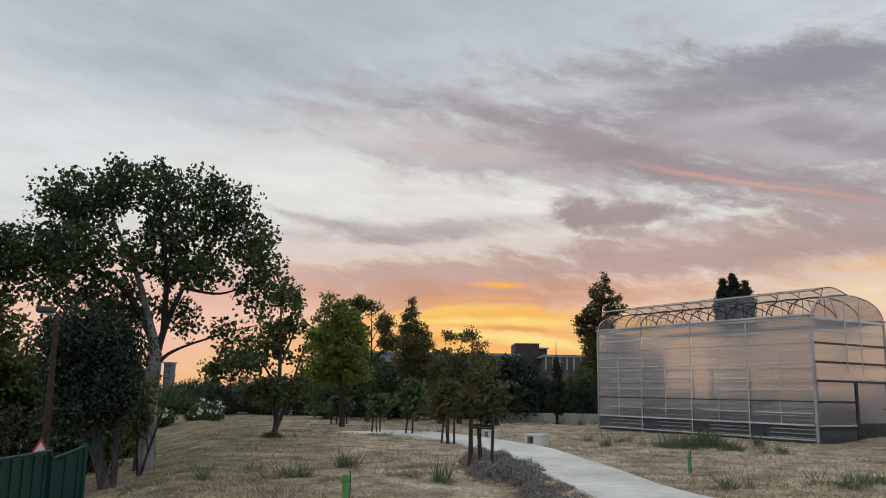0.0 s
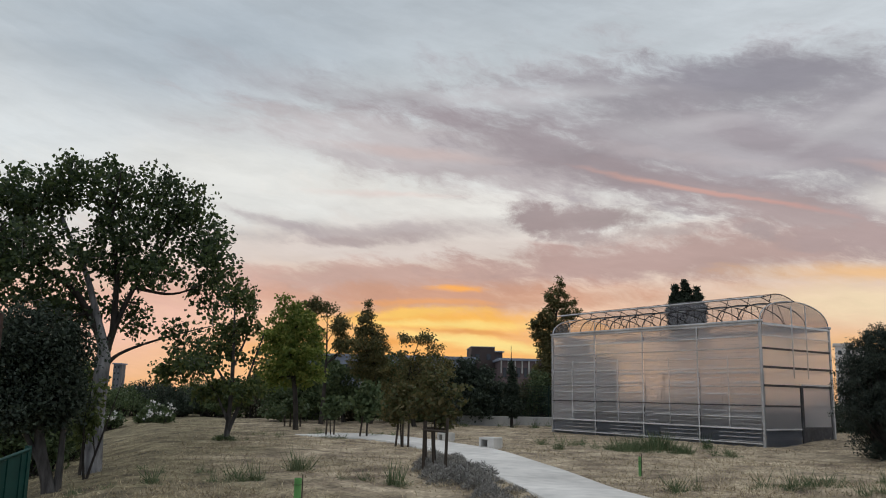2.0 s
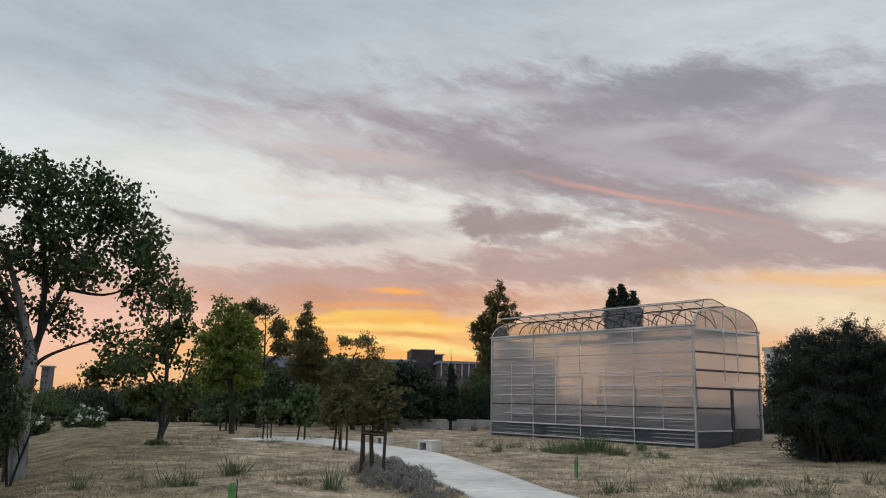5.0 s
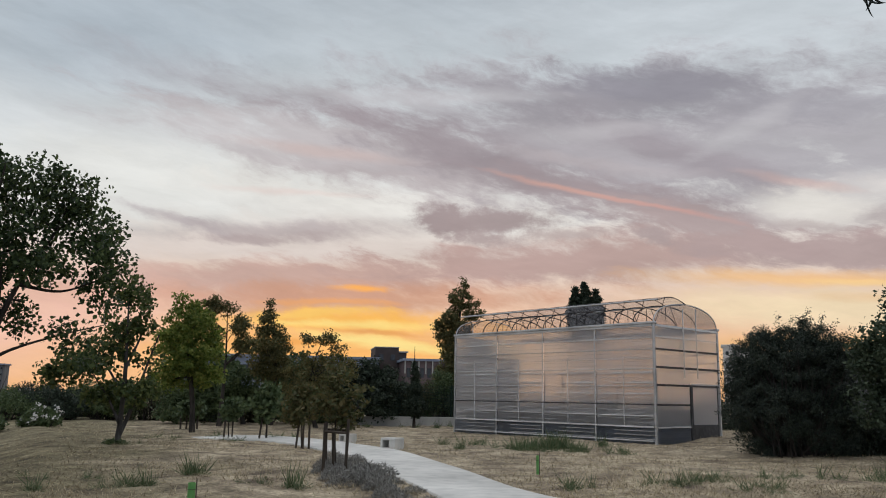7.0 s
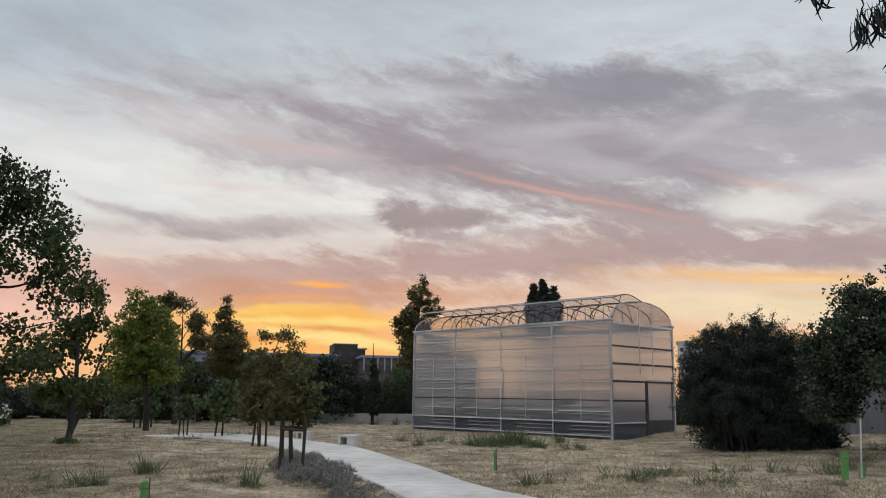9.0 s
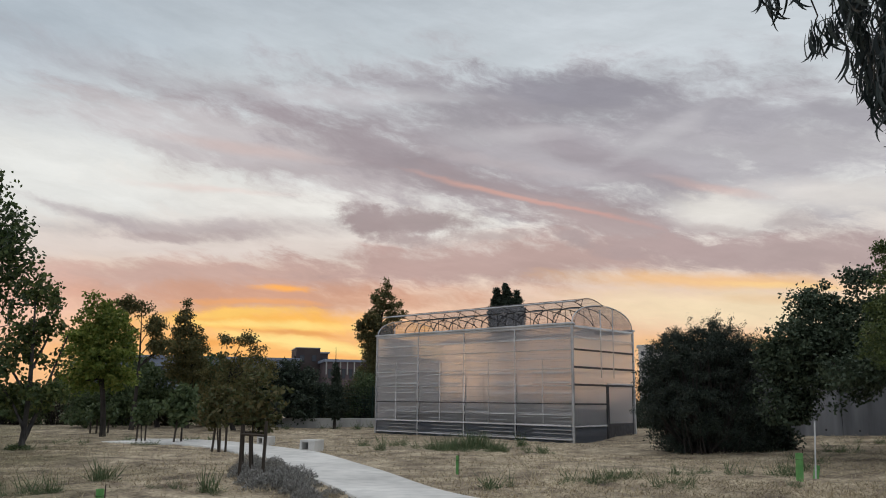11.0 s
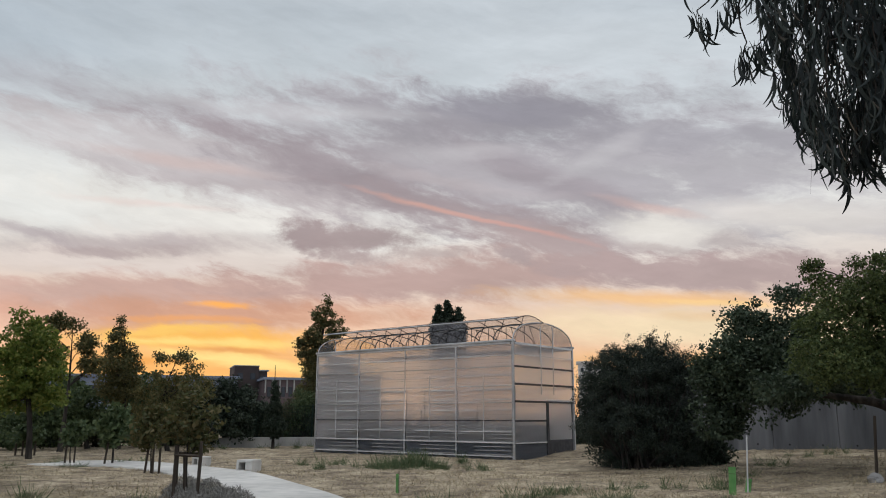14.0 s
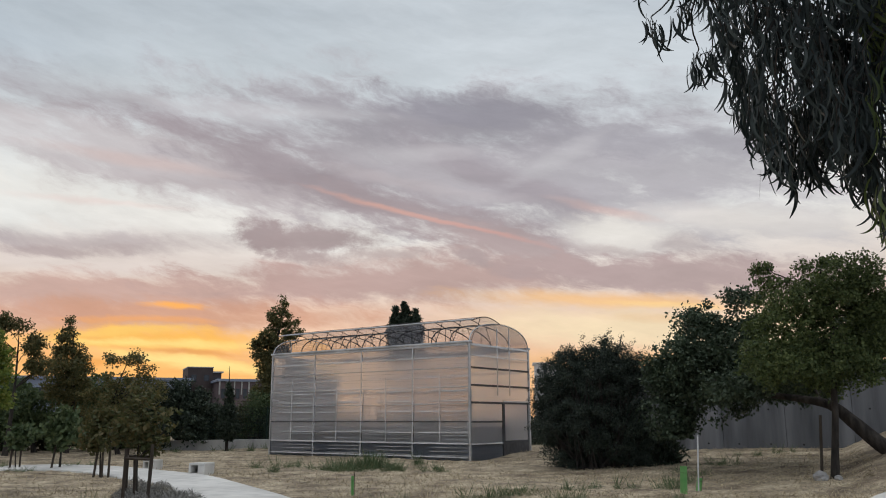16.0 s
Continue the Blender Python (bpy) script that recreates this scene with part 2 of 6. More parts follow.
# ---------------------------------------------------------------- materials
def material(name, stops, scale=4.0, rough=0.85, bump=0.3, bump_scale=None, metal=0.0, by="noise", detail=6.0, stretch=(1, 1, 1), translucent=0.0, spec=0.3, grain=0.0):
    """A node material: stops of colour spread by noise, by island or by object, with a second, larger mottling and bump."""
    m = bpy.data.materials.new(name)
    m.use_nodes = True
    t = m.node_tree
    b = t.nodes["Principled BSDF"]
    b.inputs["Roughness"].default_value, b.inputs["Metallic"].default_value = rough, metal
    b.inputs["Specular IOR Level"].default_value = spec
    tcn = t.nodes.new("ShaderNodeTexCoord")
    mp = t.nodes.new("ShaderNodeMapping")
    mp.inputs["Scale"].default_value = stretch
    t.links.new(tcn.outputs["Object"], mp.inputs[0])
    n = t.nodes.new("ShaderNodeTexNoise")
    n.inputs["Scale"].default_value, n.inputs["Detail"].default_value = scale, detail
    t.links.new(mp.outputs[0], n.inputs["Vector"])
    big = t.nodes.new("ShaderNodeTexNoise")
    big.inputs["Scale"].default_value, big.inputs["Detail"].default_value = scale * 0.13, 3.0
    t.links.new(mp.outputs[0], big.inputs["Vector"])
    ramp = t.nodes.new("ShaderNodeValToRGB")
    while len(ramp.color_ramp.elements) < len(stops):
        ramp.color_ramp.elements.new(0.5)
    for i, (e, c) in enumerate(zip(ramp.color_ramp.elements, stops)):
        e.position = (i / max(1, len(stops) - 1)) if by != "noise" else 0.3 + 0.4 * i / max(1, len(stops) - 1)
        e.color = (*c, 1)
    if by == "island":
        g = t.nodes.new("ShaderNodeNewGeometry")
        t.links.new(g.outputs["Random Per Island"], ramp.inputs[0])
    elif by == "object":
        g = t.nodes.new("ShaderNodeObjectInfo")
        t.links.new(g.outputs["Random"], ramp.inputs[0])
    else:
        t.links.new(n.outputs[0], ramp.inputs[0])
    mul = t.nodes.new("ShaderNodeMix")
    mul.data_type, mul.blend_type = "RGBA", "MULTIPLY"
    mul.inputs[0].default_value = 1.0
    mr = t.nodes.new("ShaderNodeMapRange")
    mr.inputs["From Min"].default_value, mr.inputs["From Max"].default_value = 0.3, 0.7
    mr.inputs["To Min"].default_value, mr.inputs["To Max"].default_value = 0.78, 1.18
    t.links.new(big.outputs[0], mr.inputs[0])
    t.links.new(ramp.outputs[0], mul.inputs[6])
    t.links.new(mr.outputs[0], mul.inputs[7])
    if grain:
        gn = t.nodes.new("ShaderNodeTexNoise")
        gn.inputs["Scale"].default_value, gn.inputs["Detail"].default_value, gn.inputs["Roughness"].default_value = scale * 9, 6.0, 0.7
        t.links.new(mp.outputs[0], gn.inputs["Vector"])
        gr = t.nodes.new("ShaderNodeMapRange")
        gr.inputs["From Min"].default_value, gr.inputs["From Max"].default_value = 0.32, 0.68
        gr.inputs["To Min"].default_value, gr.inputs["To Max"].default_value = 1 - grain, 1 + grain * 0.8
        t.links.new(gn.outputs[0], gr.inputs[0])
        mul2 = t.nodes.new("ShaderNodeMix")
        mul2.data_type, mul2.blend_type = "RGBA", "MULTIPLY"
        mul2.inputs[0].default_value = 1.0
        t.links.new(mul.outputs[2], mul2.inputs[6])
        t.links.new(gr.outputs[0], mul2.inputs[7])
        mul = mul2
    t.links.new(mul.outputs[2], b.inputs["Base Color"])
    if bump:
        bn = t.nodes.new("ShaderNodeTexNoise")
        bn.inputs["Scale"].default_value, bn.inputs["Detail"].default_value = bump_scale or scale * 3, 5.0
        t.links.new(mp.outputs[0], bn.inputs["Vector"])
        bp = t.nodes.new("ShaderNodeBump")
        bp.inputs["Strength"].default_value, bp.inputs["Distance"].default_value = bump, 0.05
        t.links.new(bn.outputs[0], bp.inputs["Height"])
        t.links.new(bp.outputs[0], b.inputs["Normal"])
    if translucent:
        tr = t.nodes.new("ShaderNodeBsdfTranslucent")
        t.links.new(mul.outputs[2], tr.inputs[0])
        mx = t.nodes.new("ShaderNodeMixShader")
        mx.inputs[0].default_value = translucent
        t.links.new(b.outputs[0], mx.inputs[1])
        t.links.new(tr.outputs[0], mx.inputs[2])
        t.links.new(mx.outputs[0], t.nodes["Material Output"].inputs[0])
    return m


def sheet(name, tint, clear, rough, gloss=0.12):
    """A thin translucent plastic sheet: part clear, part milky, with a soft gloss."""
    m = bpy.data.materials.new(name)
    m.use_nodes = True
    t = m.node_tree
    b = t.nodes["Principled BSDF"]
    nz = t.nodes.new("ShaderNodeTexNoise")
    tcn = t.nodes.new("ShaderNodeTexCoord")
    mp = t.nodes.new("ShaderNodeMapping")
    mp.inputs["Scale"].default_value = (0.25, 0.25, 6.0)
    t.links.new(tcn.outputs["Object"], mp.inputs[0])
    t.links.new(mp.outputs[0], nz.inputs["Vector"])
    nz.inputs["Scale"].default_value, nz.inputs["Detail"].default_value = 3.0, 6.0
    mr = t.nodes.new("ShaderNodeMapRange")
    mr.inputs["From Min"].default_value, mr.inputs["From Max"].default_value = 0.3, 0.7
    mr.inputs["To Min"].default_value, mr.inputs["To Max"].default_value = clear - 0.10, clear + 0.06
    t.links.new(nz.outputs[0], mr.inputs[0])
    b.inputs["Base Color"].default_value = (*tint, 1)
    b.inputs["Roughness"].default_value = rough
    b.inputs["Specular IOR Level"].default_value = 0.5
    tl = t.nodes.new("ShaderNodeBsdfTranslucent")
    tl.inputs[0].default_value = (*tint, 1)
    milky = t.nodes.new("ShaderNodeMixShader")
    milky.inputs[0].default_value = 0.6
    t.links.new(b.outputs[0], milky.inputs[1])
    t.links.new(tl.outputs[0], milky.inputs[2])
    if rough > 0.1:
        gl = t.nodes.new("ShaderNodeBsdfRefraction")
        gl.inputs["Roughness"].default_value, gl.inputs["IOR"].default_value = rough, 1.1
    else:
        gl = t.nodes.new("ShaderNodeBsdfTransparent")
    gl.inputs["Color"].default_value = (0.92, 0.905, 0.90, 1)
    mx = t.nodes.new("ShaderNodeMixShader")
    t.links.new(mr.outputs[0], mx.inputs[0])
    t.links.new(milky.outputs[0], mx.inputs[1])
    t.links.new(gl.outputs[0], mx.inputs[2])
    t.links.new(mx.outputs[0], t.nodes["Material Output"].inputs[0])
    return m


M = {
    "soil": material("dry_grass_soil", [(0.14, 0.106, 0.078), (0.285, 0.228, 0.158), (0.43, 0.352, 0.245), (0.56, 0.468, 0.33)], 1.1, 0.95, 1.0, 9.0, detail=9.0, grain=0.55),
    "straw": material("straw", [(0.20, 0.158, 0.102), (0.40, 0.33, 0.215), (0.60, 0.51, 0.34)], 2.0, 0.9, 0, by="island"),
    "weed": material("green_weed", [(0.06, 0.098, 0.045), (0.105, 0.155, 0.072), (0.22, 0.235, 0.125)], 2.0, 0.7, 0, by="island", translucent=0.25),
    "path": material("pale_concrete_path", [(0.56, 0.55, 0.52), (0.65, 0.635, 0.60), (0.71, 0.69, 0.65)], 3.0, 0.85, 0.12, 60.0),
    "concrete": material("concrete", [(0.30, 0.30, 0.29), (0.40, 0.395, 0.375), (0.47, 0.46, 0.43)], 1.5, 0.9, 0.25, 30.0, stretch=(1, 1, 0.35)),
    "wall": material("stained_concrete_wall", [(0.09, 0.094, 0.10), (0.15, 0.155, 0.165), (0.21, 0.215, 0.225)], 1.3, 0.9, 0.3, 20.0, stretch=(1.6, 1.6, 0.18)),
    "bark_pale": material("pale_bark", [(0.075, 0.075, 0.078), (0.21, 0.208, 0.21), (0.36, 0.355, 0.35)], 6.0, 0.95, 0.8, 14.0, stretch=(1, 1, 0.35)),
    "bark": material("dark_bark", [(0.02, 0.018, 0.016), (0.042, 0.036, 0.031), (0.075, 0.065, 0.055)], 7.0, 0.95, 0.8, 18.0, stretch=(1, 1, 0.3)),
    "leaf_big": material("poplar_leaf", [(0.032, 0.055, 0.025), (0.058, 0.092, 0.038), (0.11, 0.15, 0.052)], 2.0, 0.5, 0, by="island", translucent=0.4),
    "bark_mid": material("grey_brown_bark", [(0.035, 0.032, 0.03), (0.075, 0.07, 0.066), (0.125, 0.118, 0.11)], 7.0, 0.95, 0.8, 18.0, stretch=(1, 1, 0.3)),
    "leaf_lawn_tree": material("dusky_green_leaf", [(0.048, 0.072, 0.026), (0.092, 0.126, 0.044), (0.16, 0.19, 0.068)], 2.0, 0.6, 0, by="island", translucent=0.3),
    "leaf_mid": material("crest_tree_leaf", [(0.045, 0.07, 0.026), (0.085, 0.12, 0.042), (0.17, 0.19, 0.06)], 2.0, 0.55, 0, by="island", translucent=0.4),
    "leaf_bush": material("bush_needle", [(0.014, 0.022, 0.018), (0.030, 0.044, 0.034), (0.075, 0.094, 0.066)], 2.0, 0.6, 0, by="island", translucent=0.12),
    "leaf_hedge": material("brown_green_hedge_leaf", [(0.045, 0.052, 0.028), (0.08, 0.082, 0.042), (0.13, 0.118, 0.06)], 2.0, 0.6, 0, by="island", translucent=0.2),
    "leaf_dark": material("dark_leaf", [(0.022, 0.034, 0.023), (0.038, 0.056, 0.037), (0.07, 0.09, 0.058)], 2.0, 0.55, 0, by="island", translucent=0.2),
    "leaf_yellow": material("yellow_green_leaf", [(0.10, 0.15, 0.03), (0.19, 0.25, 0.055), (0.32, 0.33, 0.08)], 2.0, 0.55, 0, by="island", translucent=0.5),
    "leaf_red": material("bronze_leaf", [(0.06, 0.076, 0.028), (0.105, 0.105, 0.042), (0.17, 0.135, 0.055)], 2.0, 0.6, 0, by="island", translucent=0.3),
    "leaf_back": material("backlit_leaf", [(0.08, 0.09, 0.038), (0.14, 0.14, 0.058), (0.23, 0.18, 0.07)], 2.0, 0.6, 0, by="island", translucent=0.35),
    "leaf_oak": material("oak_leaf", [(0.055, 0.085, 0.036), (0.09, 0.13, 0.056), (0.155, 0.195, 0.085)], 2.0, 0.55, 0, by="island", translucent=0.2),
    "leaf_evergreen": material("evergreen_leaf", [(0.036, 0.056, 0.033), (0.06, 0.088, 0.052), (0.105, 0.135, 0.08)], 2.0, 0.55, 0, by="island", translucent=0.2),
    "leaf_fresh": material("fresh_leaf", [(0.06, 0.09, 0.03), (0.11, 0.15, 0.05), (0.19, 0.22, 0.08)], 2.0, 0.55, 0, by="island", translucent=0.35),
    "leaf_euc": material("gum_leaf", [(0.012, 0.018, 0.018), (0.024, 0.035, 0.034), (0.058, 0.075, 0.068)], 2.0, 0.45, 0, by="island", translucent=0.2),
    # brighter copy of the gum leaf: the light on it is put into the colour
    "leaf_euc_lit": material("lit_gum_leaf", [(0.07, 0.10, 0.03), (0.12, 0.16, 0.05), (0.17, 0.20, 0.07)], 2.0, 0.45, 0, by="island", translucent=0.3),
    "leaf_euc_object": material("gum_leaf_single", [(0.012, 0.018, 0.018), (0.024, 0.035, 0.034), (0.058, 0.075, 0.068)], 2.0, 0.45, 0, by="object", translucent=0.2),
    "lavender": material("lavender_grey", [(0.13, 0.126, 0.112), (0.25, 0.242, 0.22), (0.43, 0.415, 0.385)], 2.0, 0.9, 0, by="island"),
    "flower": material("white_flower", [(0.7, 0.68, 0.66), (0.82, 0.8, 0.78)], 2.0, 0.8, 0, by="island", translucent=0.2),
    "galv": material("galvanised_steel", [(0.45, 0.46, 0.47), (0.56, 0.57, 0.58)], 5.0, 0.45, 0.05, metal=0.55),
    "alu": material("white_aluminium", [(0.62, 0.63, 0.63), (0.72, 0.72, 0.72)], 5.0, 0.5, 0.03, metal=0.2),
    "dark_steel": material("dark_steel", [(0.05, 0.05, 0.055), (0.085, 0.085, 0.09)], 6.0, 0.6, 0.1, metal=0.2),
    "hoop": material("dark_hoop_steel", [(0.018, 0.017, 0.018), (0.035, 0.033, 0.034)], 6.0, 0.65, 0.05),
    "poly": sheet("polycarbonate_sheet", (0.80, 0.79, 0.80), 0.72, 0.30),
    "skirt": sheet("dark_skirt_sheet", (0.24, 0.27, 0.32), 0.5, 0.30),
    "film": sheet("roof_film", (0.40, 0.40, 0.44), 0.84, 0.08),
    "stake": material("weathered_stake", [(0.05, 0.04, 0.032), (0.085, 0.068, 0.052)], 8.0, 0.95, 0.4, stretch=(1, 1, 0.2)),
    "tube": material("green_plastic_tube", [(0.16, 0.42, 0.13), (0.24, 0.52, 0.18)], 5.0, 0.6, 0.05, translucent=0.25),
    "fence": material("green_painted_metal", [(0.006, 0.045, 0.038), (0.009, 0.06, 0.05)], 4.0, 0.5, 0.05),
    "mesh": material("green_mesh", [(0.012, 0.03, 0.022), (0.02, 0.045, 0.033)], 4.0, 0.8, 0.1),
    "rust": material("rusty_brown_pole", [(0.045, 0.028, 0.024), (0.075, 0.045, 0.036)], 9.0, 0.8, 0.2),
    "roof": material("blue_grey_roof", [(0.20, 0.235, 0.31), (0.27, 0.31, 0.39)], 0.4, 0.7, 0.05),
    "brown": material("brown_cladding", [(0.055, 0.042, 0.04), (0.085, 0.065, 0.06)], 0.5, 0.8, 0.05),
    "redwall": material("red_render", [(0.12, 0.09, 0.095), (0.16, 0.12, 0.122)], 0.5, 0.85, 0.05),
    "whitewall": material("white_render", [(0.6, 0.58, 0.56), (0.72, 0.70, 0.68)], 0.5, 0.85, 0.05),
    "pane": material("dark_pane", [(0.03, 0.035, 0.04), (0.05, 0.055, 0.06)], 1.0, 0.15, 0, spec=0.6),
    "signred": material("sign_red", [(0.55, 0.05, 0.05), (0.62, 0.07, 0.06)], 3.0, 0.5, 0),
    "signwhite": material("sign_white", [(0.72, 0.72, 0.70), (0.8, 0.8, 0.78)], 3.0, 0.5, 0),
    "stone": material("pale_stone", [(0.30, 0.29, 0.28), (0.45, 0.44, 0.42)], 5.0, 0.95, 0.8),
    "whiteboard": material("white_painted_board", [(0.70, 0.70, 0.69), (0.80, 0.80, 0.79)], 3.0, 0.6, 0.05),
    "soilpot": material("black_plastic", [(0.02, 0.02, 0.02), (0.035, 0.035, 0.035)], 3.0, 0.6, 0.05),
}

def dark_bank(m):
    """Darkens the bank, ragged at its edge: bare brown soil, and tree shade painted into the colour."""
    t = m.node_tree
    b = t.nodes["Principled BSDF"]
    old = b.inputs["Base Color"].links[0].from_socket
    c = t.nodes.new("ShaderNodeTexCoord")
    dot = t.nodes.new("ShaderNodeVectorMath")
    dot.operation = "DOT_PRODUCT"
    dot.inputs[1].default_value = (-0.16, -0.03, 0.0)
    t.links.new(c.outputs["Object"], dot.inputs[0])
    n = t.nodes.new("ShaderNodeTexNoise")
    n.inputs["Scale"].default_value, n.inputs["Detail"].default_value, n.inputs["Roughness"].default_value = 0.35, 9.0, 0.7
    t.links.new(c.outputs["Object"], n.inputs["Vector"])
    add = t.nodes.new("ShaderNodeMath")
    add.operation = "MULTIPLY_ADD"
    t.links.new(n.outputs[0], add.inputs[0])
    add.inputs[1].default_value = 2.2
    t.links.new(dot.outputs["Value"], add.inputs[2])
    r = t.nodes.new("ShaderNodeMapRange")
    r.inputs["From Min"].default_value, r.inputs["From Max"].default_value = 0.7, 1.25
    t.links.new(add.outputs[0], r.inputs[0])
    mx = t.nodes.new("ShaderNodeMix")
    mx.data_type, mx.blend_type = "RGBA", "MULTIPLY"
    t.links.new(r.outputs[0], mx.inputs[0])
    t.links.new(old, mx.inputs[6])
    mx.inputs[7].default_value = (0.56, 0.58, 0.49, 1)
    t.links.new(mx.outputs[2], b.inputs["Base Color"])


dark_bank(M["soil"])

# ---------------------------------------------------------------- mesh helpers
def part(name, data, mat, parent=None, label=""):
    """Links a bmesh or a mesh as one object, under a thing or a part."""
    if isinstance(data, bmesh.types.BMesh):
        me = bpy.data.meshes.new(name)
        data.to_mesh(me)
        data.free()
    else:
        me = data
    if mat and not me.materials:
        me.materials.append(mat)
    ob = new(name, me)
    if parent:
        ob.parent = parent
    if label:
        ob["label"] = label
    return ob


def thing(name, m, label, category, group="", kind=""):
    e = new(name)
    e.empty_display_size = 0.2
    e.matrix_world = m
    return tagged(e, label, category, group, kind)


def arrays(name, V, F):
    """A mesh from an array of corners and an array of equal-sided faces."""
    V, F = np.asarray(V, dtype=np.float32), np.asarray(F, dtype=np.int32)
    me = bpy.data.meshes.new(name)
    k = F.shape[1]
    me.vertices.add(len(V))
    me.vertices.foreach_set("co", V.ravel())
    me.loops.add(F.size)
    me.loops.foreach_set("vertex_index", F.ravel())
    me.polygons.add(len(F))
    me.polygons.foreach_set("loop_start", np.arange(0, F.size, k, dtype=np.int32))
    me.polygons.foreach_set("loop_total", np.full(len(F), k, dtype=np.int32))
    me.update(calc_edges=True)
    return me


def box(bm, x0, x1, y0, y1, z0, z1, bevel=0.0):
    r = bmesh.ops.create_cube(bm, size=1.0)
    for v in r["verts"]:
        v.co = Vector(((x0 + x1) / 2 + v.co.x * (x1 - x0), (y0 + y1) / 2 + v.co.y * (y1 - y0), (z0 + z1) / 2 + v.co.z * (z1 - z0)))
    if bevel:
        es = list({e for v in r["verts"] for e in v.link_edges})
        bmesh.ops.bevel(bm, geom=es, offset=bevel, segments=2, profile=0.5, affect="EDGES")
    return bm


def box_bm(*a, bevel=0.0):
    return box(bmesh.new(), *a, bevel=bevel)


def tube(paths, sides=6):
    """Tapered tubes along paths of (x, y, z, radius)."""
    V, F = [], []
    ang = np.arange(sides) * 2 * np.pi / sides
    for p in paths:
        p = np.asarray(p, dtype=float)
        c, r = p[:, :3], p[:, 3]
        d = np.gradient(c, axis=0)
        d /= np.linalg.norm(d, axis=1)[:, None] + 1e-9
        ref = np.array([0.0, 0.0, 1.0]) if abs(d[0, 2]) < 0.8 else np.array([1.0, 0.0, 0.0])
        a = np.cross(d, ref)
        a /= np.linalg.norm(a, axis=1)[:, None] + 1e-9
        b = np.cross(d, a)
        ring = c[:, None, :] + r[:, None, None] * (np.cos(ang)[None, :, None] * a[:, None, :] + np.sin(ang)[None, :, None] * b[:, None, :])
        base = sum(len(v) for v in V)
        V.append(ring.reshape(-1, 3))
        n = len(p)
        for i in range(n - 1):
            for j in range(sides):
                k = (j + 1) % sides
                F.append((base + i * sides + j, base + i * sides + k, base + (i + 1) * sides + k, base + (i + 1) * sides + j))
    return arrays("tube", np.concatenate(V), F)


def tube_smooth(paths, sides=6):
    me = tube(paths, sides)
    me.polygons.foreach_set("use_smooth", np.ones(len(me.polygons), dtype=bool))
    return me


def curved(a, b, rng, sag=0.12, n=6, r0=0.05, r1=0.02):
    a, b = np.asarray(a, float), np.asarray(b, float)
    L = np.linalg.norm(b - a)
    off = rng.normal(0, sag * L, 3) * np.array([1, 1, 0.4]) + np.array([0, 0, sag * L * 0.4])
    s = np.linspace(0, 1, n)[:, None]
    c = a + (b - a) * s + off * (4 * s * (1 - s)) * 0.5
    c[1:-1] += rng.normal(0, 0.012 * L, (n - 2, 3))
    return np.column_stack([c, r0 + (r1 - r0) * s[:, 0]])


def leaves(centres, rng, size, width=0.6, droop=0.0, spread=1.0):
    """Folded leaves at the given places, each its own island."""
    n = len(centres)
    d = rng.normal(0, 1, (n, 3)) * spread
    d[:, 2] -= droop
    d /= np.linalg.norm(d, axis=1)[:, None]
    s = np.cross(d, rng.normal(0, 1, (n, 3)))
    s /= np.linalg.norm(s, axis=1)[:, None]
    u = np.cross(d, s)
    L = size * rng.uniform(0.65, 1.3, (n, 1))
    W = L * width * 0.5
    V = np.empty((n, 4, 3))
    V[:, 0] = centres
    V[:, 1] = centres + d * L * 0.45 + s * W + u * W * 0.25
    V[:, 2] = centres + d * L
    V[:, 3] = centres + d * L * 0.45 - s * W + u * W * 0.25
    i = np.arange(n)[:, None] * 4
    F = np.concatenate([i + np.array([[0, 1, 2]]), i + np.array([[0, 2, 3]])])
    return arrays("leaves", V.reshape(-1, 3), F)


def in_lobes(lobes, n, rng, shell=0.45):
    """Places in a set of lobes (x, y, z, half width, half height), denser near their outside."""
    w = np.array([l[3] ** 2 * l[4] for l in lobes]) ** 0.75
    pick = rng.choice(len(lobes), n, p=w / w.sum())
    L = np.array(lobes)[pick]
    d = rng.normal(0, 1, (n, 3))
    d /= np.linalg.norm(d, axis=1)[:, None]
    r = rng.uniform(0, 1, (n, 1)) ** shell
    return L[:, :3] + d * r * np.column_stack([L[:, 3], L[:, 3], L[:, 4]])


def puffs(C, per, puff, rng):
    """Places in small uneven balls round the clump centres."""
    n = len(C) * per
    which = np.repeat(np.arange(len(C)), per)
    d = rng.normal(0, 1, (n, 3))
    d /= np.linalg.norm(d, axis=1)[:, None]
    r = rng.uniform(0, 1, (n, 1)) ** 0.5 * puff * 1.75 * rng.uniform(0.55, 1.25, (len(C), 1))[which]
    return C[which] + d * r * [1, 1, 0.75]


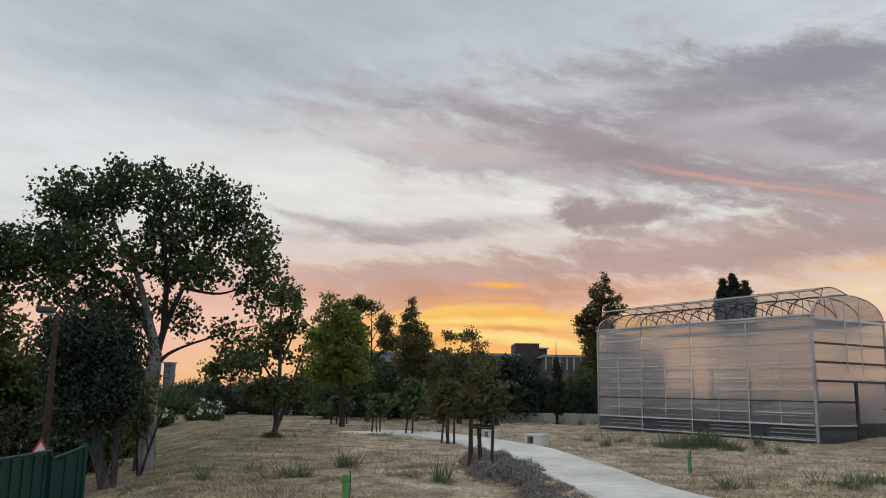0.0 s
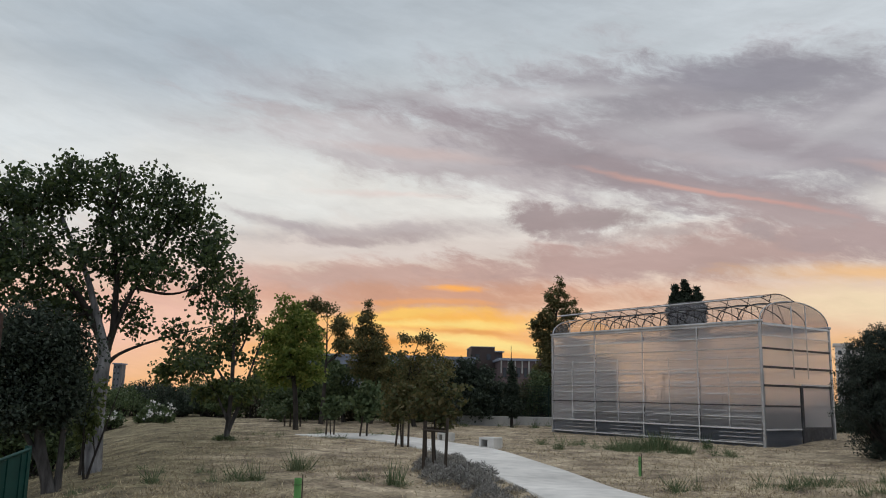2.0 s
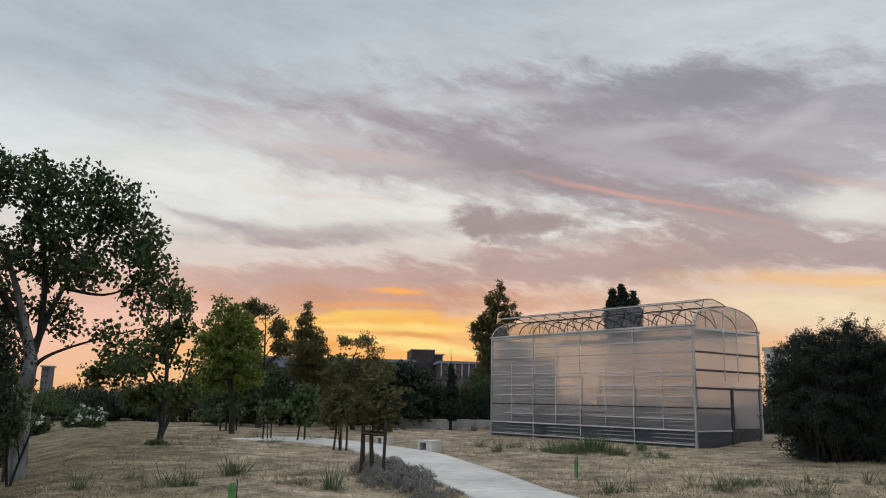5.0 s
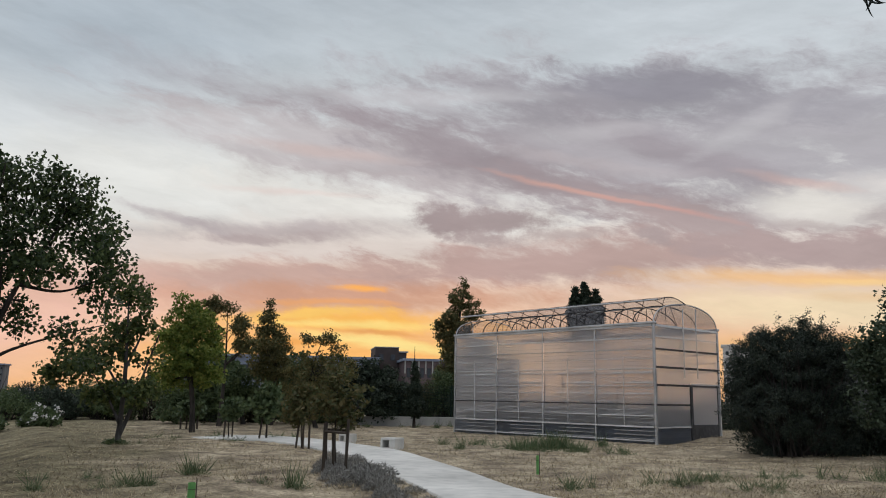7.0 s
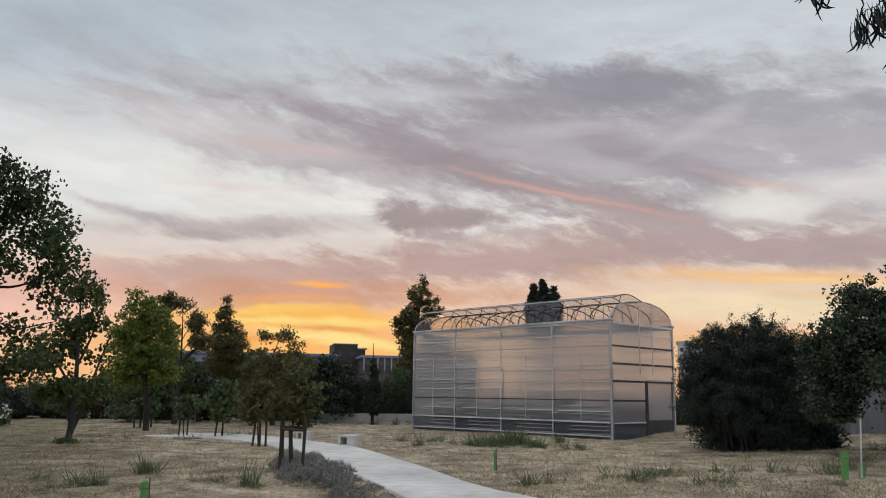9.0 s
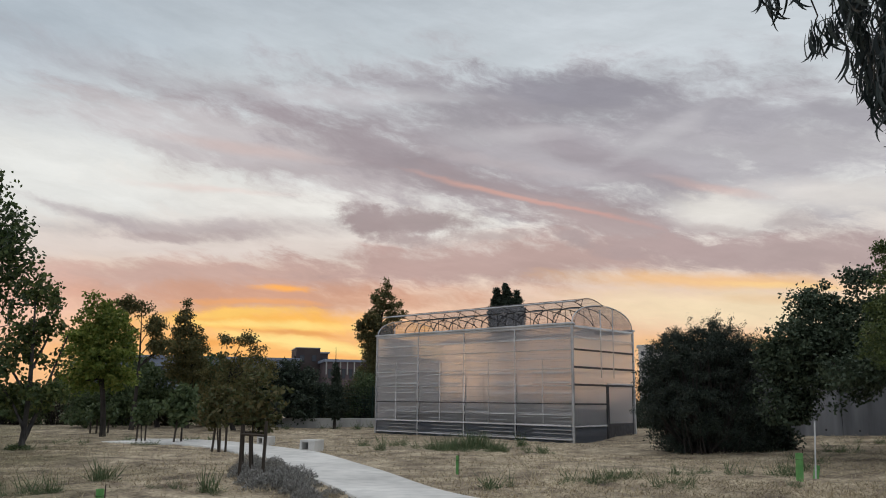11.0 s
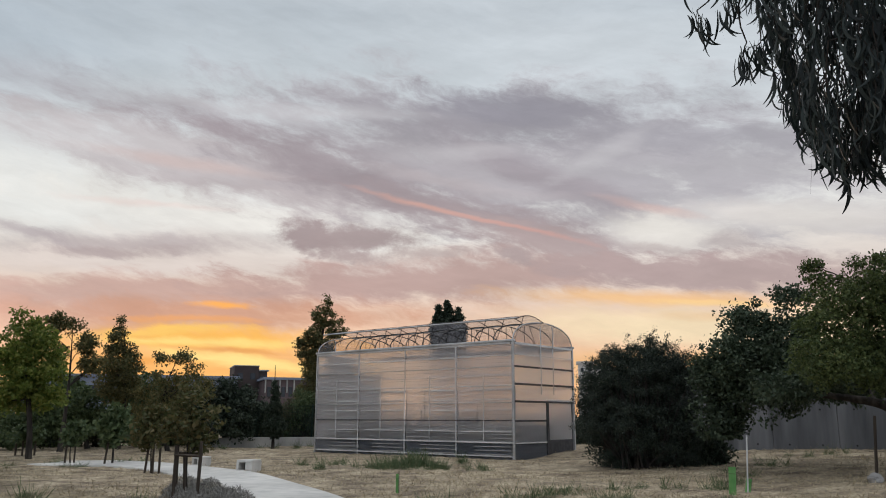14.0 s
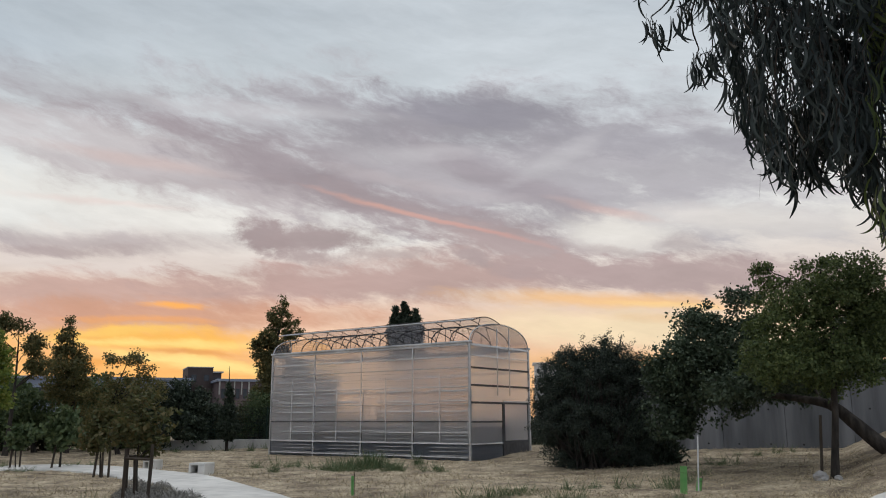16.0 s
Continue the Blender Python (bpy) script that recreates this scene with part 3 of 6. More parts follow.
def tree(name, base, lobes, label, category, bark, leaf, seed, trunk=0.12, clumps=160, per=45, size=0.11, puff=0.3, fork=0.35, limbs=7, stems=1, width=0.65, droop=0.3, lean=(0, 0), group="", line=None, limb_bark=None, upright=False, boughs=(), low=0.05):
    """A tree: one or more tapered stems, limbs to its lobes, twigs to its clumps, and a crown of separate leaves."""
    rng = np.random.default_rng(seed)
    base = np.array([base[0], base[1], float(gz(base[0], base[1]))])
    root = thing(name, Matrix.Translation(base), label, category, group)
    lo = [(l[0] - base[0], l[1] - base[1], l[2] - base[2], max(0.6 * l[3], l[3] - 0.5 * puff), max(0.6 * l[4], l[4] - 0.35 * puff)) for l in lobes]
    top = max(l[2] + l[4] * 0.5 for l in lo)
    C = in_lobes(lo, clumps, rng)
    nodes = in_lobes(lo, limbs, rng, 0.8)
    fork_h = top * fork
    mid = np.mean([l[:3] for l in lo], axis=0)
    trunks, wood = [], []
    if line:
        p = spline([(q[0] - base[0], q[1] - base[1], q[2] - base[2], q[3]) for q in line], 6)
        trunks.append(p)
    for k in range(0 if line else stems):
        foot = np.array([0.0, 0.0, -0.15]) + (rng.normal(0, trunk * 1.3, 3) * [1, 1, 0] if stems > 1 else 0)
        tip = np.array([mid[0] * 0.55 + lean[0], mid[1] * 0.55 + lean[1], top * 0.9]) + (rng.normal(0, 0.35, 3) if stems > 1 else 0)
        s = np.linspace(0, 1, 12)
        bendy = np.sin(s * np.pi) * rng.normal(0, 0.03 * top)
        flare = 1 + 0.28 * np.exp(-s * 22)
        trunks.append(np.column_stack([foot[0] + (tip[0] - foot[0]) * s ** 1.6 + bendy, foot[1] + (tip[1] - foot[1]) * s ** 1.6, foot[2] + (tip[2] - foot[2]) * s, trunk * (1 - 0.88 * s) * flare]))
    for bough in boughs:
        wood.append(spline([(q[0] - base[0], q[1] - base[1], q[2] - base[2], q[3]) for q in bough], 5))
    for nd in nodes:
        t = trunks[rng.integers(len(trunks))]
        if line and not upright:
            j = int(np.argmin(np.linalg.norm(t[len(t) // 2:, :3] - nd, axis=1))) + len(t) // 2
        else:
            want = np.clip(nd[2] - 0.75 * np.linalg.norm(nd[:2] - t[-1, :2]) - 0.2, fork_h, top * 0.85)
            j = int(np.argmin(abs(t[:, 2] - want)))
        start, thick = t[j, :3], t[j, 3]
        if boughs:
            near = np.concatenate(wood[:len(boughs)])
            b = near[int(np.argmin(np.linalg.norm(near[:, :3] - nd, axis=1) + 0.8 * np.maximum(0, near[:, 2] - nd[2])))]
            start, thick = b[:3], b[3]
        wood.append(curved(start, nd, rng, 0.15, 9, thick * 0.55, 0.010 + trunk * 0.03))
    pool = np.concatenate([w[2:] for w in wood] + [t[5:] for t in trunks])
    twig = []
    reach = [np.linalg.norm(pool[:, :3] - c, axis=1).min() for c in C]
    for c in C[np.argsort(reach)]:  # the nearest first, so that later twigs fork from earlier ones
        dist = np.linalg.norm(pool[:, :3] - c, axis=1) + 0.6 * np.maximum(0, pool[:, 2] - c[2])
        p = pool[int(np.argmin(dist))]
        w = curved(p[:3], c, rng, 0.14, 4, max(0.005, min(p[3] * 0.6, 0.02 + trunk * 0.08)), 0.004)
        twig.append(w)
        pool = np.concatenate([pool, w[1:]])
    for t in trunks:
        part("trunk", tube_smooth([t], 10), bark, root)
    for w in wood:
        part("limb", tube_smooth([w], 6), limb_bark or bark, root)
    tagged(part("branchwork", tube(twig, 3), bark, root), kind="stuff")
    P = puffs(C, per, puff, rng)
    P[:, 2] = np.maximum(P[:, 2], low)
    tagged(part("crown", leaves(P, rng, size, width, droop), leaf, root), kind="stuff")
    return root


def shrub(name, base, lobes, label, category, leaf, seed, clumps=90, per=40, size=0.1, puff=0.18, bark="bark", width=0.5, group="", droop=0.1, sprays=0):
    """A bush: a few stems from the ground, leaves in clumps down to the grass, and long shoots that stand out of it."""
    rng = np.random.default_rng(seed)
    base = np.array([base[0], base[1], gz(base[0], base[1])])
    root = thing(name, Matrix.Translation(base), label, category, group)
    lo = [(l[0] - base[0], l[1] - base[1], l[2] - base[2], max(0.6 * l[3], l[3] - 0.5 * puff), max(0.6 * l[4], l[4] - 0.35 * puff)) for l in lobes]
    C = in_lobes(lo, clumps, rng, 0.5)
    C[:, 2] = np.maximum(C[:, 2], 0.06)
    stems = [curved((rng.normal(0, 0.2) + c[0] * 0.4, rng.normal(0, 0.2) + c[1] * 0.4, -0.05), c, rng, 0.1, 4, 0.02 + 0.01 * c[2], 0.004) for c in C[::2]]
    tagged(part("branchwork", tube(stems, 4), M[bark], root), kind="stuff")
    P = puffs(C, per, puff, rng)
    if sprays:
        mid = np.mean([l[:3] for l in lo], axis=0)
        out = C[np.argsort(-np.linalg.norm((C - mid) * [1, 1, 1.2], axis=1))[:sprays * 2]][rng.permutation(sprays * 2)[:sprays]]
        way = (out - mid) / np.linalg.norm(out - mid, axis=1)[:, None] + rng.normal(0, 0.35, (sprays, 3)) + [0, 0, 0.35]
        reach = rng.uniform(0.15, 0.42, (sprays, 1))
        steps = rng.uniform(0, 1, (sprays, 34, 1))
        shoot = out[:, None] + way[:, None] * reach[:, None] * steps + np.array([0, 0, -0.25]) * reach[:, None] * steps ** 2
        P = np.concatenate([P, (shoot + rng.normal(0, 0.035, shoot.shape)).reshape(-1, 3)])
    P[:, 2] = np.maximum(P[:, 2], 0.02)
    tagged(part("foliage", leaves(P, rng, size, width, droop), leaf, root), kind="stuff")
    return root


# ---------------------------------------------------------------- ground
def gz(x, y):
    """Height of the ground: a flat field, a bank that falls away on one side, and a rise with a short bank on the other."""
    yy = np.clip(np.asarray(y, float), 0, 60) - 12
    s = np.maximum(0, (-4.0 - 0.16 * yy - 0.004 * yy * abs(yy)) - x)
    s = s * s / (s + 0.5)
    z = -0.30 * s / (1 + s / 9.0)
    r = np.maximum(0, np.asarray(x, float) - 14.0)
    z = z + 0.09 * r / (1 + r / 14.0) * np.clip((60 - np.asarray(y, float)) / 30, 0, 1)
    u, v = 0.663 * x - 0.749 * np.asarray(y, float), 0.749 * x + 0.663 * np.asarray(y, float)
    u = np.maximum(0, u + 0.15)
    z = z + 1.1 * (1 - np.exp(-0.55 * u * u / (u + 0.25))) * np.clip((v - 19.6) / 2.4, 0, 1)
    z = z + 0.035 * np.sin(x * 0.7 + 1.3) * np.sin(y * 0.45) + 0.02 * np.sin(x * 1.9 + y * 1.1)
    return z


def ground_sheet():
    xs = np.unique(np.concatenate([np.linspace(-1500, -60, 12), np.linspace(-60, -22, 20), np.linspace(-22, 30, 261), np.linspace(30, 80, 20), np.linspace(80, 1500, 12)]))
    ys = np.unique(np.concatenate([np.linspace(-200, 0, 8), np.linspace(0, 8, 9), np.linspace(8, 50, 211), np.linspace(50, 90, 20), np.linspace(90, 2500, 14)]))
    X, Y = np.meshgrid(xs, ys)
    Z = gz(X, Y)
    rng = np.random.default_rng(5)
    near = (X > -21) & (X < 29) & (Y > 9) & (Y < 49)
    Z = Z + near * rng.normal(0, 0.012, X.shape)
    V = np.column_stack([X.ravel(), Y.ravel(), Z.ravel()])
    nx, ny = len(xs), len(ys)
    i = (np.arange(ny - 1)[:, None] * nx + np.arange(nx - 1)[None]).ravel()
    me = arrays("ground", V, np.column_stack([i, i + 1, i + nx + 1, i + nx]))
    me.polygons.foreach_set("use_smooth", np.ones(len(me.polygons), dtype=bool))
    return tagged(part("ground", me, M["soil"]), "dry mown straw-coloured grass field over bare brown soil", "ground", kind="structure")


ground_sheet()


def spline(pts, n):
    """A smooth line through a few points of the plan."""
    p = np.array(pts, float)
    p = np.vstack([2 * p[0] - p[1], p, 2 * p[-1] - p[-2]])
    res = []
    for i in range(1, len(p) - 2):
        for s in np.linspace(0, 1, n, endpoint=False):
            a, b, c, d = p[i - 1], p[i], p[i + 1], p[i + 2]
            res.append(0.5 * (2 * b + (c - a) * s + (2 * a - 5 * b + 4 * c - d) * s * s + (3 * b - a - 3 * c + d) * s ** 3))
    res.append(p[-2])
    return np.array(res)


def paved(name, pts, half, label):
    line = spline(pts, 14)
    d = np.gradient(line, axis=0)
    d /= np.linalg.norm(d, axis=1)[:, None]
    side = np.column_stack([-d[:, 1], d[:, 0]])
    V, F = [], []
    rows = [(-1, -0.12), (-1, 0.035), (-0.97, 0.05), (-0.5, 0.056), (0, 0.058), (0.5, 0.056), (0.97, 0.05), (1, 0.035), (1, -0.12)]
    for c, s in zip(line, side):
        for k, h in rows:
            q = c + s * half * k
            V.append((q[0], q[1], float(gz(q[0], q[1])) + h))
    m = len(rows)
    for i in range(len(line) - 1):
        for j in range(m - 1):
            F.append((i * m + j, i * m + j + 1, (i + 1) * m + j + 1, (i + 1) * m + j))
    return tagged(part(name, arrays(name, V, F), M["path"]), label, "path", kind="structure")


PATH = [(4.6, 5.0), (4.1, 9.0), (3.35, 13.0), (2.95, 17.0), (2.65, 21.0), (1.9, 25.0), (0.5, 28.8), (-1.5, 31.2), (-3.2, 32.5)]
PATH_SIDE = [(8.8, 5.2), (11.5, 9.0), (14.1, 10.9), (16.8, 12.1), (20.6, 13.2), (27.0, 14.2)]
paved("path", PATH, 0.92, "pale concrete footpath curving through the dry field")
paved("side_path", PATH_SIDE, 0.9, "pale concrete footpath at the edge of the field")

# ---------------------------------------------------------------- greenhouse
def greenhouse():
    W, L, H, RISE = 4.6, 11.3, 4.4, 0.95
    g = thing("greenhouse", pose(13.41, 29.28, 0.12, 0, 0, 31.4), "translucent polycarbonate greenhouse with arched roof and open roof vent", "greenhouse")
    SILL, LOW = 0.52, -0.35

    def post(name, x, y, w, z0, z1, mat, label=""):
        return part(name, box_bm(x - w / 2, x + w / 2, y - w / 2, y + w / 2, z0, z1), M[mat], g, label)

    for x in (0, W):
        for y in (0, L):
            post("corner_post", x, y, 0.085, LOW, H + 0.03, "galv")
    bays = [L * k / 4 for k in range(5)]
    for x, face in ((-0.03, -1), (W + 0.03, 1)):
        for y in bays[1:-1]:
            post("bay_post", x, y, 0.04, LOW, H, "alu")
        for k in range(4):
            post("mullion", x + 0.03 * face, (bays[k] + bays[k + 1]) / 2, 0.02, SILL, H - 1.2, "alu")
        for z, h, m in ((H, 0.12, "galv"), (SILL, 0.06, "alu"), (0.0, 0.05, "alu"), (3.9, 0.03, "alu"), (3.46, 0.04, "galv"), (3.1, 0.02, "alu"), (2.72, 0.035, "alu"), (2.05, 0.03, "galv"), (1.36, 0.04, "dark_steel")):
            part("rail", box_bm(x - 0.025, x + 0.025, 0.07, L - 0.07, z - h / 2, z + h / 2), M[m], g)
        # wall sheets, bay by bay, and the louvred skirt below
        for k in range(4):
            y0, y1 = bays[k] + 0.04, bays[k + 1] - 0.04
            part("wall_sheet", box_bm(x + 0.03, x + 0.042, y0, y1, SILL + 0.03, H - 0.06), M["poly"], g)
            part("skirt_sheet", box_bm(x + 0.03, x + 0.042, y0, y1, LOW, SILL - 0.03), M["skirt"], g)
    # benches and shelf rails that show through the sheets
    rng = np.random.default_rng(8)
    for k in range(4):
        span = bays[1] - bays[0]
        for z in (0.93, 1.77, 2.18, 2.58):
            a, b = bays[k] + 0.08 + rng.uniform(0, 0.06), bays[k] + span * (0.7 + 0.22 * rng.uniform() * (z < 2.0))
            part("glazing_bar", box_bm(-0.022, -0.002, a, b, z - 0.016, z + 0.016), M["whiteboard"], g)
            bench = thing("greenhouse_shelf", pose(13.41, 29.28, 0.12, 0, 0, 31.4), "pale metal shelf standing inside the greenhouse", "shelf", "shelves in the greenhouse")
            part("board", box_bm(0.016, 0.3, a, b, z - 0.024, z + 0.024), M["whiteboard"], bench)
            for yy in (a + 0.03, b - 0.03):
                part("leg", box_bm(0.258, 0.282, yy - 0.012, yy + 0.012, 0.0, z - 0.026), M["dark_steel"], bench)
        for z in (0.06, 0.21, 0.36):
            part("louvre", box_bm(-0.04, -0.006, bays[k] + 0.06, bays[k] + span * 0.68, z - 0.014, z + 0.014), M["galv"], g)
    # thin battens along the joints of the sheets, some of them short
    for k in range(4):
        for z in np.arange(0.68, H - 0.2, 0.155):
            a, b = bays[k] + 0.06, bays[k + 1] - 0.06
            if rng.uniform() < 0.45:
                cut = rng.uniform(0.35, 0.8) * (b - a)
                a, b = (a, a + cut) if rng.uniform() < 0.7 else (b - cut, b)
            h = rng.uniform(0.004, 0.009)
            part("batten", box_bm(-0.018, -0.002, a, b, z - h, z + h), M["alu"], g)
    for bx, top in ((0.75, 1.0), (2.75, 1.15)):
        bench = thing("plant_bench", pose(13.41, 29.28, 0.12, 0, 0, 31.4), "long dark plant bench inside the greenhouse", "bench", "benches in the greenhouse")
        part("bench_top", box_bm(bx, bx + 1.1, 0.6, L - 0.6, top - 0.06, top), M["dark_steel"], bench)
        part("bench_side", box_bm(bx + 0.02, bx + 0.05, 0.62, L - 0.62, 0.25, top - 0.06), M["soilpot"], bench)
        part("bench_end", box_bm(bx + 0.05, bx + 1.08, 0.62, 0.65, 0.25, top - 0.06), M["soilpot"], bench)
        for yy in np.linspace(0.7, L - 0.7, 5):
            for xx in (bx + 0.08, bx + 1.0):
                part("leg", box_bm(xx - 0.025, xx + 0.025, yy - 0.025, yy + 0.025, 0.0, top - 0.06), M["galv"], bench)
    part("floor_slab", box_bm(0.1, W - 0.1, 0.1, L - 0.1, -0.2, 0.0), M["soilpot"], g, "dark matting floor")
    # gables
    for y, face in ((-0.03, -1), (L + 0.03, 1)):
        for z, h in ((SILL - 0.02, 0.05), (1.35, 0.07), (2.1, 0.08), (2.78, 0.08), (3.47, 0.07), (3.95, 0.035), (H - 0.02, 0.08)):
            x1 = W - 0.07 if z > 2.05 or face > 0 else 2.35
            part("rail", box_bm(0.07, x1, y - 0.025, y + 0.025, z - h / 2, z + h / 2), M["dark_steel" if h >= 0.07 and z < 4 else "alu"], g)
        post("gable_post", 2.4, y, 0.06, LOW, 2.1 if face < 0 else H - 0.06, "dark_steel" if face < 0 else "galv")
        post("gable_mullion", 1.95 if face < 0 else 1.2, y + 0.04 * face, 0.03, 2.4, H + 0.75, "alu")
        post("gable_mullion", 2.9, y + 0.04 * face, 0.03, 2.4, H + 0.85, "alu")
        bm = bmesh.new()
        n = 16
        arch = [(W / 2 - W / 2 * math.cos(math.pi * i / n), H + RISE * math.sin(math.pi * i / n) ** 0.8) for i in range(n + 1)]
        lower = [(0.08, LOW), (W - 0.08, LOW)] if face > 0 else [(0.08, SILL - 0.02), (2.36, SILL - 0.02), (2.36, 2.22), (W - 0.08, 2.22)]
        if face < 0:
            part("gable_skirt", box_bm(0.08, 2.36, y + 0.03, y + 0.042, LOW, SILL - 0.03), M["skirt"], g)
        ring = lower + [(W - 0.08, H - 0.06), (0.08, H - 0.06)]
        for yy in (y + 0.03, y + 0.042):
            bm.faces.new([bm.verts.new((a, yy, b)) for a, b in ring])
        part("gable_sheet", bm, M["poly"], g)
        bm = bmesh.new()
        for yy in (y + 0.03, y + 0.042):
            bm.faces.new([bm.verts.new((a, yy, max(b, H + 0.02))) for a, b in arch])
        part("gable_arch_sheet", bm, M["film"], g)
    # door
    door = part("door", box_bm(2.46, 4.42, -0.05, -0.01, 2.14, 2.2), M["alu"], g, "sliding door of grey sheet with dark lower panel")
    for a in ((2.46, 2.52, -0.05, -0.01, -0.1, 2.14), (4.36, 4.42, -0.05, -0.01, -0.1, 2.14), (2.52, 4.36, -0.05, -0.01, 0.50, 0.58), (2.52, 4.36, -0.05, -0.01, -0.1, -0.02)):
        part("door_frame", box_bm(*a), M["dark_steel"], door)
    part("door_sheet", box_bm(2.52, 4.36, -0.035, -0.025, 0.58, 2.14), M["poly"], door)
    part("door_kick_panel", box_bm(2.52, 4.36, -0.04, -0.02, -0.02, 0.50), M["dark_steel"], door)
    part("door_handle", box_bm(4.28, 4.32, -0.09, -0.05, 1.0, 1.25, bevel=0.008), M["galv"], door)
    # roof hoops with their trusses, the fixed far half and the raised near half
    half = [(W / 2 - W / 2 * math.cos(math.pi * i / 20), H + RISE * math.sin(math.pi * i / 20) ** 0.8) for i in range(21)]
    hoops = 13
    for k in range(hoops):
        y = L * k / (hoops - 1)
        part("hoop", tube_smooth([[(a, y, b, 0.022) for a, b in half]], 6), M["hoop" if 0 < k < hoops - 1 else "galv"], g)
        if 0 < k < hoops - 1:
            part("truss", tube_smooth([[(0.05, y, H, 0.016), (W - 0.05, y, H, 0.016)], [(W / 2, y, H, 0.014), (W / 2, y, H + RISE, 0.014)],
                                       [(W * 0.3, y, H, 0.014), (W * 0.42, y, H + RISE * 0.97, 0.014)], [(W * 0.7, y, H, 0.014), (W * 0.58, y, H + RISE * 0.97, 0.014)]], 5), M["hoop"], g)

    def vault(name, pts, label):
        V, F = [], []
        for a, b in pts:
            for y in (0.0, L):
                V.append((a, y, b))
        for i in range(len(pts) - 1):
            F.append((2 * i, 2 * i + 1, 2 * i + 3, 2 * i + 2))
        me = arrays(name, V, F)
        me.polygons.foreach_set("use_smooth", np.ones(len(F), dtype=bool))
        ob = part(name, me, M["film"], g, label)
        s = ob.modifiers.new("thickness", "SOLIDIFY")
        s.thickness = 0.012
        return ob

    vault("roof_sheet", [(a + 0.0, b + 0.03) for a, b in half[10:]], "clear curved roof sheet")
    # vent: hinged at the ridge, lifted until its free edge stands level with it
    flap = []
    for i in range(13):
        s = i / 12
        flap.append((W / 2 - s * 1.98, H + RISE + 0.04 + 0.01 * s + 0.20 * math.sin(math.pi * s)))
    vent = vault("roof_vent", flap, "raised curved roof vent of clear film")
    for k in range(hoops):
        y = L * k / (hoops - 1)
        part("vent_rib", tube_smooth([[(a, y, b - 0.03, 0.016) for a, b in flap]], 5), M["hoop"], vent)
        part("vent_stay", tube_smooth([[(0.55, y, H + 0.55, 0.014), (flap[9][0], y, flap[9][1] - 0.03, 0.014)]], 5), M["hoop"], vent)
    part("vent_edge", tube_smooth([[(flap[-1][0], -0.02, flap[-1][1], 0.035), (flap[-1][0], L + 0.02, flap[-1][1], 0.035)]], 6), M["galv"], vent)
    part("ridge_bar", tube_smooth([[(W / 2, 0, H + RISE + 0.02, 0.03), (W / 2, L, H + RISE + 0.02, 0.03)]], 6), M["galv"], g)
    for x in (0, W):
        part("gutter", box_bm(x - 0.09, x + 0.09, -0.08, L + 0.08, H + 0.03, H + 0.12, bevel=0.02), M["galv"], g)
    return g


greenhouse()
for y, z in ((8.05, 0.66), (2.45, 0.72)):
    crate = thing("plant_crate", pose(13.41, 29.28, 0.12, 0, 0, 31.4) @ pose(0.42, y, 0.0), "dark plastic crate inside the greenhouse", "crate", "crates in the greenhouse")
    part("box", box_bm(-0.2, 0.2, -0.25, 0.25, 0.0, z + 0.6, bevel=0.02), M["soilpot"], crate)
    part("rim", box_bm(-0.22, 0.22, -0.27, 0.27, z + 0.56, z + 0.62, bevel=0.01), M["soilpot"], crate)

